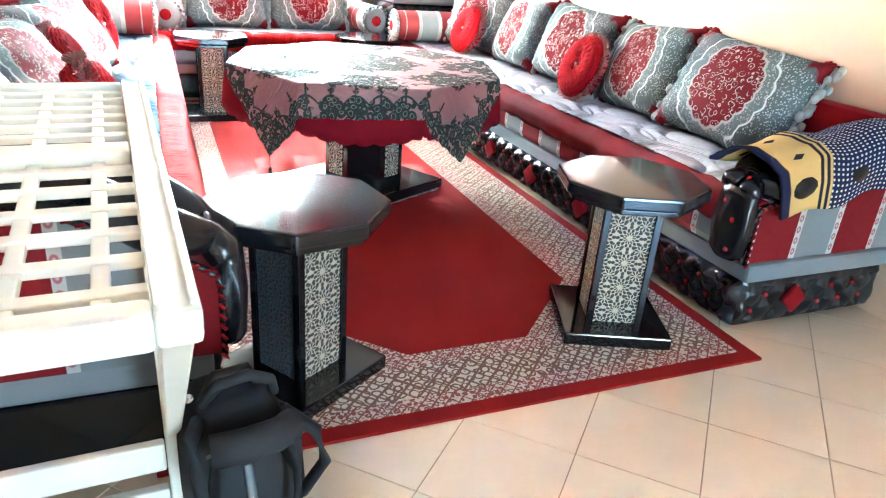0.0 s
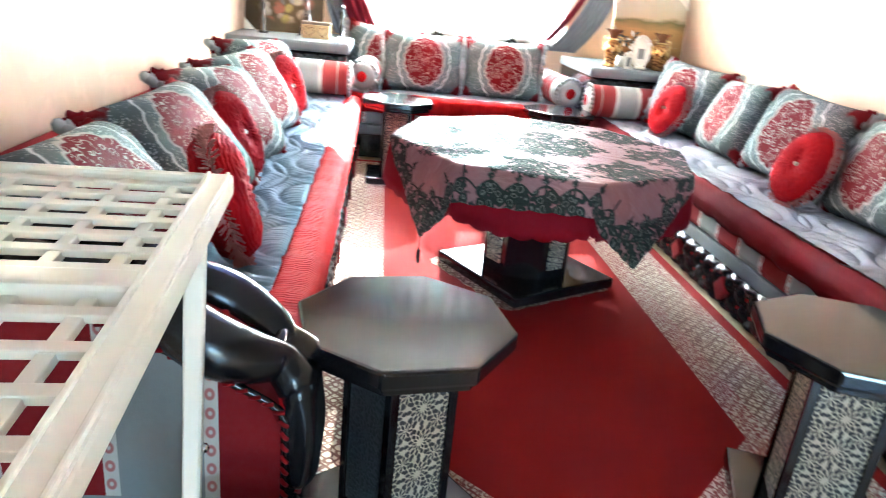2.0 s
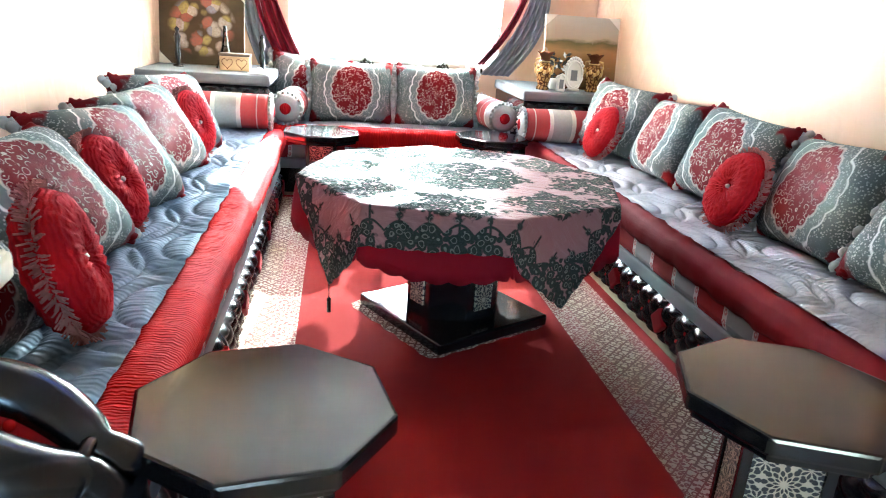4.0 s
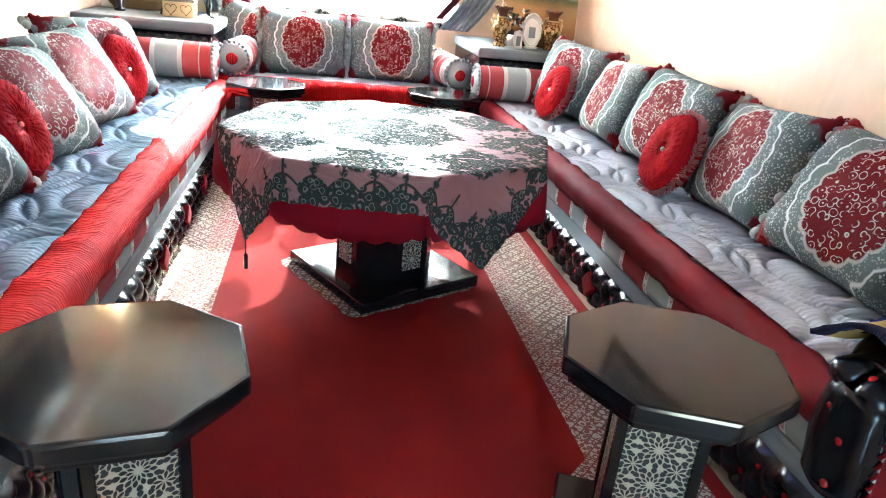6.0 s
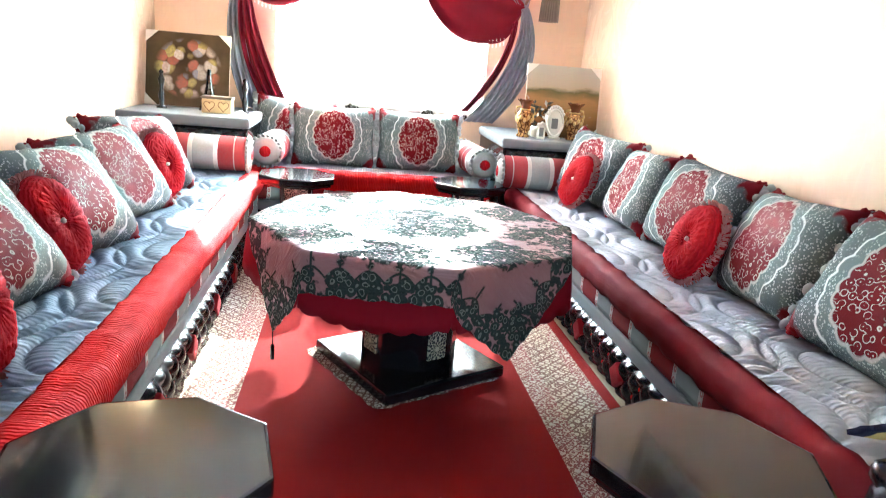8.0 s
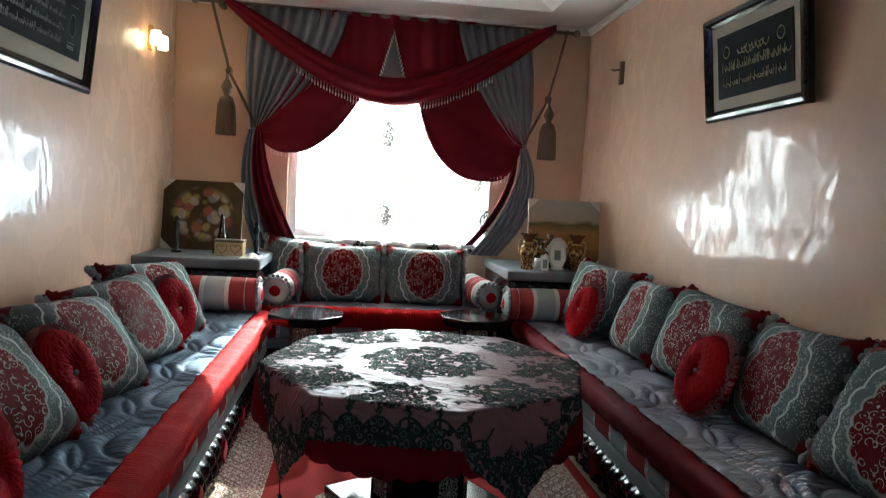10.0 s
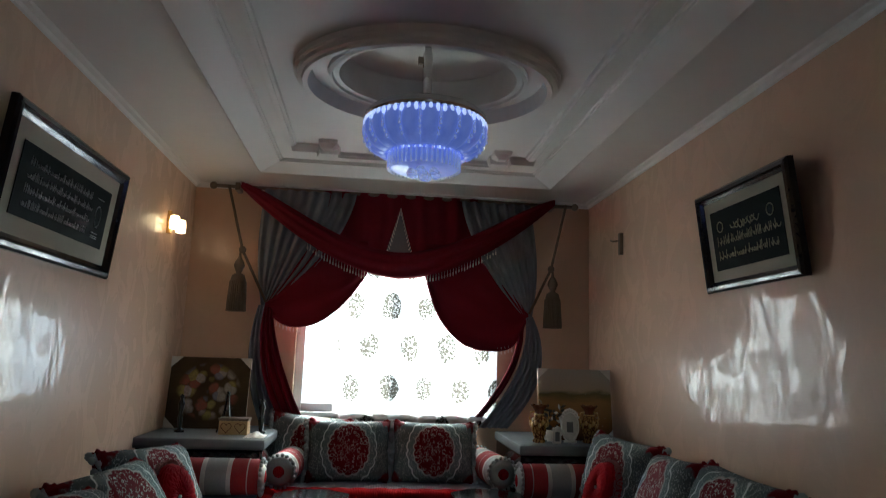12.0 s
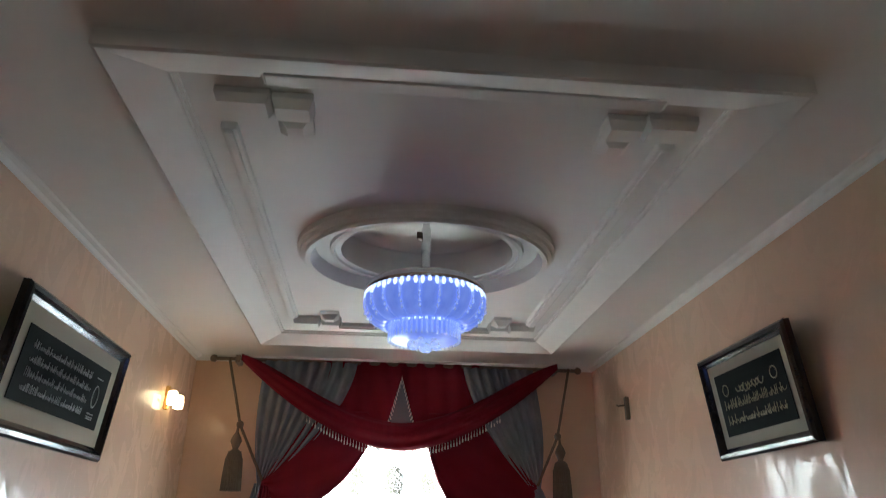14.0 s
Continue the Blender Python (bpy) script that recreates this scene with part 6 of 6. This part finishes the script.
def flat_leg(points, w0, w1, d):
    """A tapered flat bar from the first to the last point, its broad side across."""
    def f(u, v):
        p = Vector(points[0]).lerp(Vector(points[1]), v)
        w = w0 + (w1 - w0) * v
        k = int(u * 4 + 0.5) % 4
        return (p.x + (-w / 2, w / 2, w / 2, -w / 2)[k], p.y + (-d / 2, -d / 2, d / 2, d / 2)[k], p.z)
    bm = grid(4, 1, f, closed=True)
    bm.verts.ensure_lookup_table()
    bm.faces.new([bm.verts[i] for i in (3, 2, 1, 0)])
    bm.faces.new([bm.verts[i] for i in (4, 5, 6, 7)])
    return bevelled(bm, 0.004, 1)


for x in (-0.030, -BW2 + 0.030):
    for ends, w0, w1 in ((((x, 0.80, 0.862), (x, 0.605, 0.0)), 0.034, 0.024), (((x + 0.006, 0.05, 0.835), (x + 0.006, 0.88, 0.0)), 0.042, 0.024)):
        leg = part("leg", flat_leg(ends, w0, w1, 0.026), M_white, bed)
        bb = bmesh.new()
        mid = Vector(ends[0]).lerp(Vector(ends[1]), 0.42)
        ball(bb, (mid.x + w0 / 2 + 0.002, mid.y, mid.z), 0.009, 1, 8)
        part("bolt", bb, M_chrome, leg, "", True)
for z0, z1 in ((0.165, 0.235), (0.055, 0.115)):
    part("stretcher", boxed((-BW2 + 0.045, 0.605, z0), (-0.045, 0.63, z1), 0.006), M_white, bed)


# ---- bag ----
bag = thing("backpack", pose(-0.765, 1.03, 0.0, 0, 0, 14) @ Matrix.Diagonal((0.86, 0.9, 1.0, 1.0)), "black nylon backpack slumped on the floor by a table", "bag")


def lump(w, d, h, seed):
    bm = bmesh.new()
    bmesh.ops.create_uvsphere(bm, u_segments=32, v_segments=20, radius=1.0)
    for v in bm.verts:
        s = [math.copysign(abs(c) ** 0.45, c) for c in v.co]
        n = 1 + 0.05 * noise.noise(v.co * 2.2 + Vector((seed, 0, 0)))
        v.co = Vector((s[0] * w / 2 * n * (1 - 0.10 * s[2]), s[1] * d / 2 * n * (1 - 0.18 * s[2]), (s[2] + 1) * h / 2))
    return bm


part("body", lump(0.25, 0.24, 0.34, 1), M_nylon, bag, "", True)
part("front_pocket", lump(0.22, 0.09, 0.25, 3), M_nylon, bag, "", True, pose(0.01, -0.13, 0.015))
part("side_pocket", lump(0.06, 0.13, 0.19, 5), M_nylon, bag, "", True, pose(0.15, 0.0, 0.01))
part("handle", tube([(-0.07, -0.02, 0.33), (-0.04, -0.03, 0.385), (0.04, -0.03, 0.385), (0.07, -0.02, 0.33)], 0.012, 8), M_nylon, bag, "", True)
part("shoulder_strap", tube([(0.10, -0.10, 0.30), (0.16, -0.16, 0.26), (0.19, -0.15, 0.16), (0.15, -0.10, 0.05)], 0.016, 8), M_nylon, bag, "", True)
part("shoulder_strap", tube([(-0.10, -0.08, 0.32), (-0.13, -0.13, 0.32), (-0.13, -0.15, 0.26), (-0.12, -0.13, 0.16)], 0.018, 8), M_nylon, bag, "", True)
part("carry_loop", tube([(0.06, -0.17, 0.27), (0.075, -0.23, 0.24), (0.07, -0.245, 0.16), (0.05, -0.22, 0.08), (0.04, -0.18, 0.05)], 0.012, 8), M_nylon, bag, "", True)
part("carry_loop", tube([(-0.08, -0.05, 0.34), (-0.05, -0.09, 0.40), (0.02, -0.10, 0.41), (0.08, -0.08, 0.37), (0.10, -0.05, 0.32)], 0.013, 8), M_nylon, bag, "", True)
part("rolled_pocket", tube([(-0.10, -0.165, 0.30), (-0.03, -0.185, 0.305), (0.05, -0.18, 0.30), (0.10, -0.15, 0.29)], 0.036, 12), M_nylon, bag, "", True)
part("zip_tape", tube([(-0.10, -0.125, 0.26), (-0.03, -0.135, 0.275), (0.06, -0.135, 0.27), (0.10, -0.125, 0.22)], 0.004, 6), M_greymetal, bag, "dull metal zip", True)
part("reflective_strip", tube([(-0.02, -0.172, 0.245), (-0.015, -0.182, 0.15), (-0.012, -0.176, 0.04)], 0.012, 6), M_silver, bag, "grey reflective strip", True)


# ---- blankets on the right arm ----
bk2 = thing("blanket", pose(0, 0, 0), "navy dotted knit blanket with mustard patterned end over the arm", "blanket")


def blanket(u, v):
    x = 1.01 + 0.72 * u
    line = [(1.56, 0.60), (1.54, 0.635), (1.49, 0.665), (1.43, 0.68), (1.36, 0.672), (1.318, 0.635), (1.308, 0.56), (1.312, 0.47)]
    k = v * (len(line) - 1)
    i = min(int(k), len(line) - 2)
    f = k - i
    y = line[i][0] * (1 - f) + line[i + 1][0] * f
    z = line[i][1] * (1 - f) + line[i + 1][1] * f
    w = 0.010 * math.sin(x * 21 + v * 3) + 0.006 * math.sin(v * 13 + x * 9)
    z += 0.10 * u + w
    x += (1 - u) * (0.12 * max(0.0, v - 0.55) - 0.07 * (1 - v))
    return (Vector((x, y + w * 0.4, z)), (u * 0.76, v * 0.75))


thick(part("cloth", grid(50, 44, blanket), M_knit, bk2, "", True), 0.012)
bl3 = thing("blanket", pose(0, 0, 0), "royal blue folded blanket on the seat behind the arm", "blanket")


def blue(u, v):
    x, y = 1.30 + 0.42 * u, 1.60 + 0.17 * v
    return (x, y, 0.53 + 0.10 * math.sin(math.pi * min(1, v * 1.0 + 0.1)) * (0.5 + 0.6 * u) + 0.008 * math.sin(x * 30 + y * 12))


thick(part("cloth", grid(30, 16, blue), M_blue, bl3, "", True), 0.02)


# ---- floor tiles, laid diagonally ----
P = 0.3225
tile_mesh = mesh_of("tile", boxed((-P / 2 + 0.0016, -P / 2 + 0.0016, -0.012), (P / 2 - 0.0016, P / 2 - 0.0016, 0.0), 0.0012), M_tile)
rest = bmesh.new()
floor_ob = bpy.data.objects["floor"]
d45 = math.sqrt(0.5)
off_u = (-0.379 * d45) % P
for i in range(-24, 24):
    for j in range(-24, 24):
        u, v = off_u + (i + 0.5) * P, 0.10 + (j + 0.5) * P
        x, y = (u + v) * d45, (v - u) * d45
        if not (LW - 0.15 < x < RW + 0.15 and FW - 1.5 < y < BW):
            continue
        if -1.4 < y < 1.75 and LW < x < RW:
            o = new("tile", tile_mesh)
            o.parent = floor_ob
            o.matrix_basis = pose(x, y, 0, 0, 0, -45)
        else:
            box(rest, (-P / 2 + 0.0016, -P / 2 + 0.0016, -0.012), (P / 2 - 0.0016, P / 2 - 0.0016, 0.0), 0, pose(x, y, 0, 0, 0, -45))
o = part("tiles", rest, M_tile, floor_ob)
o["kind"] = "stuff"
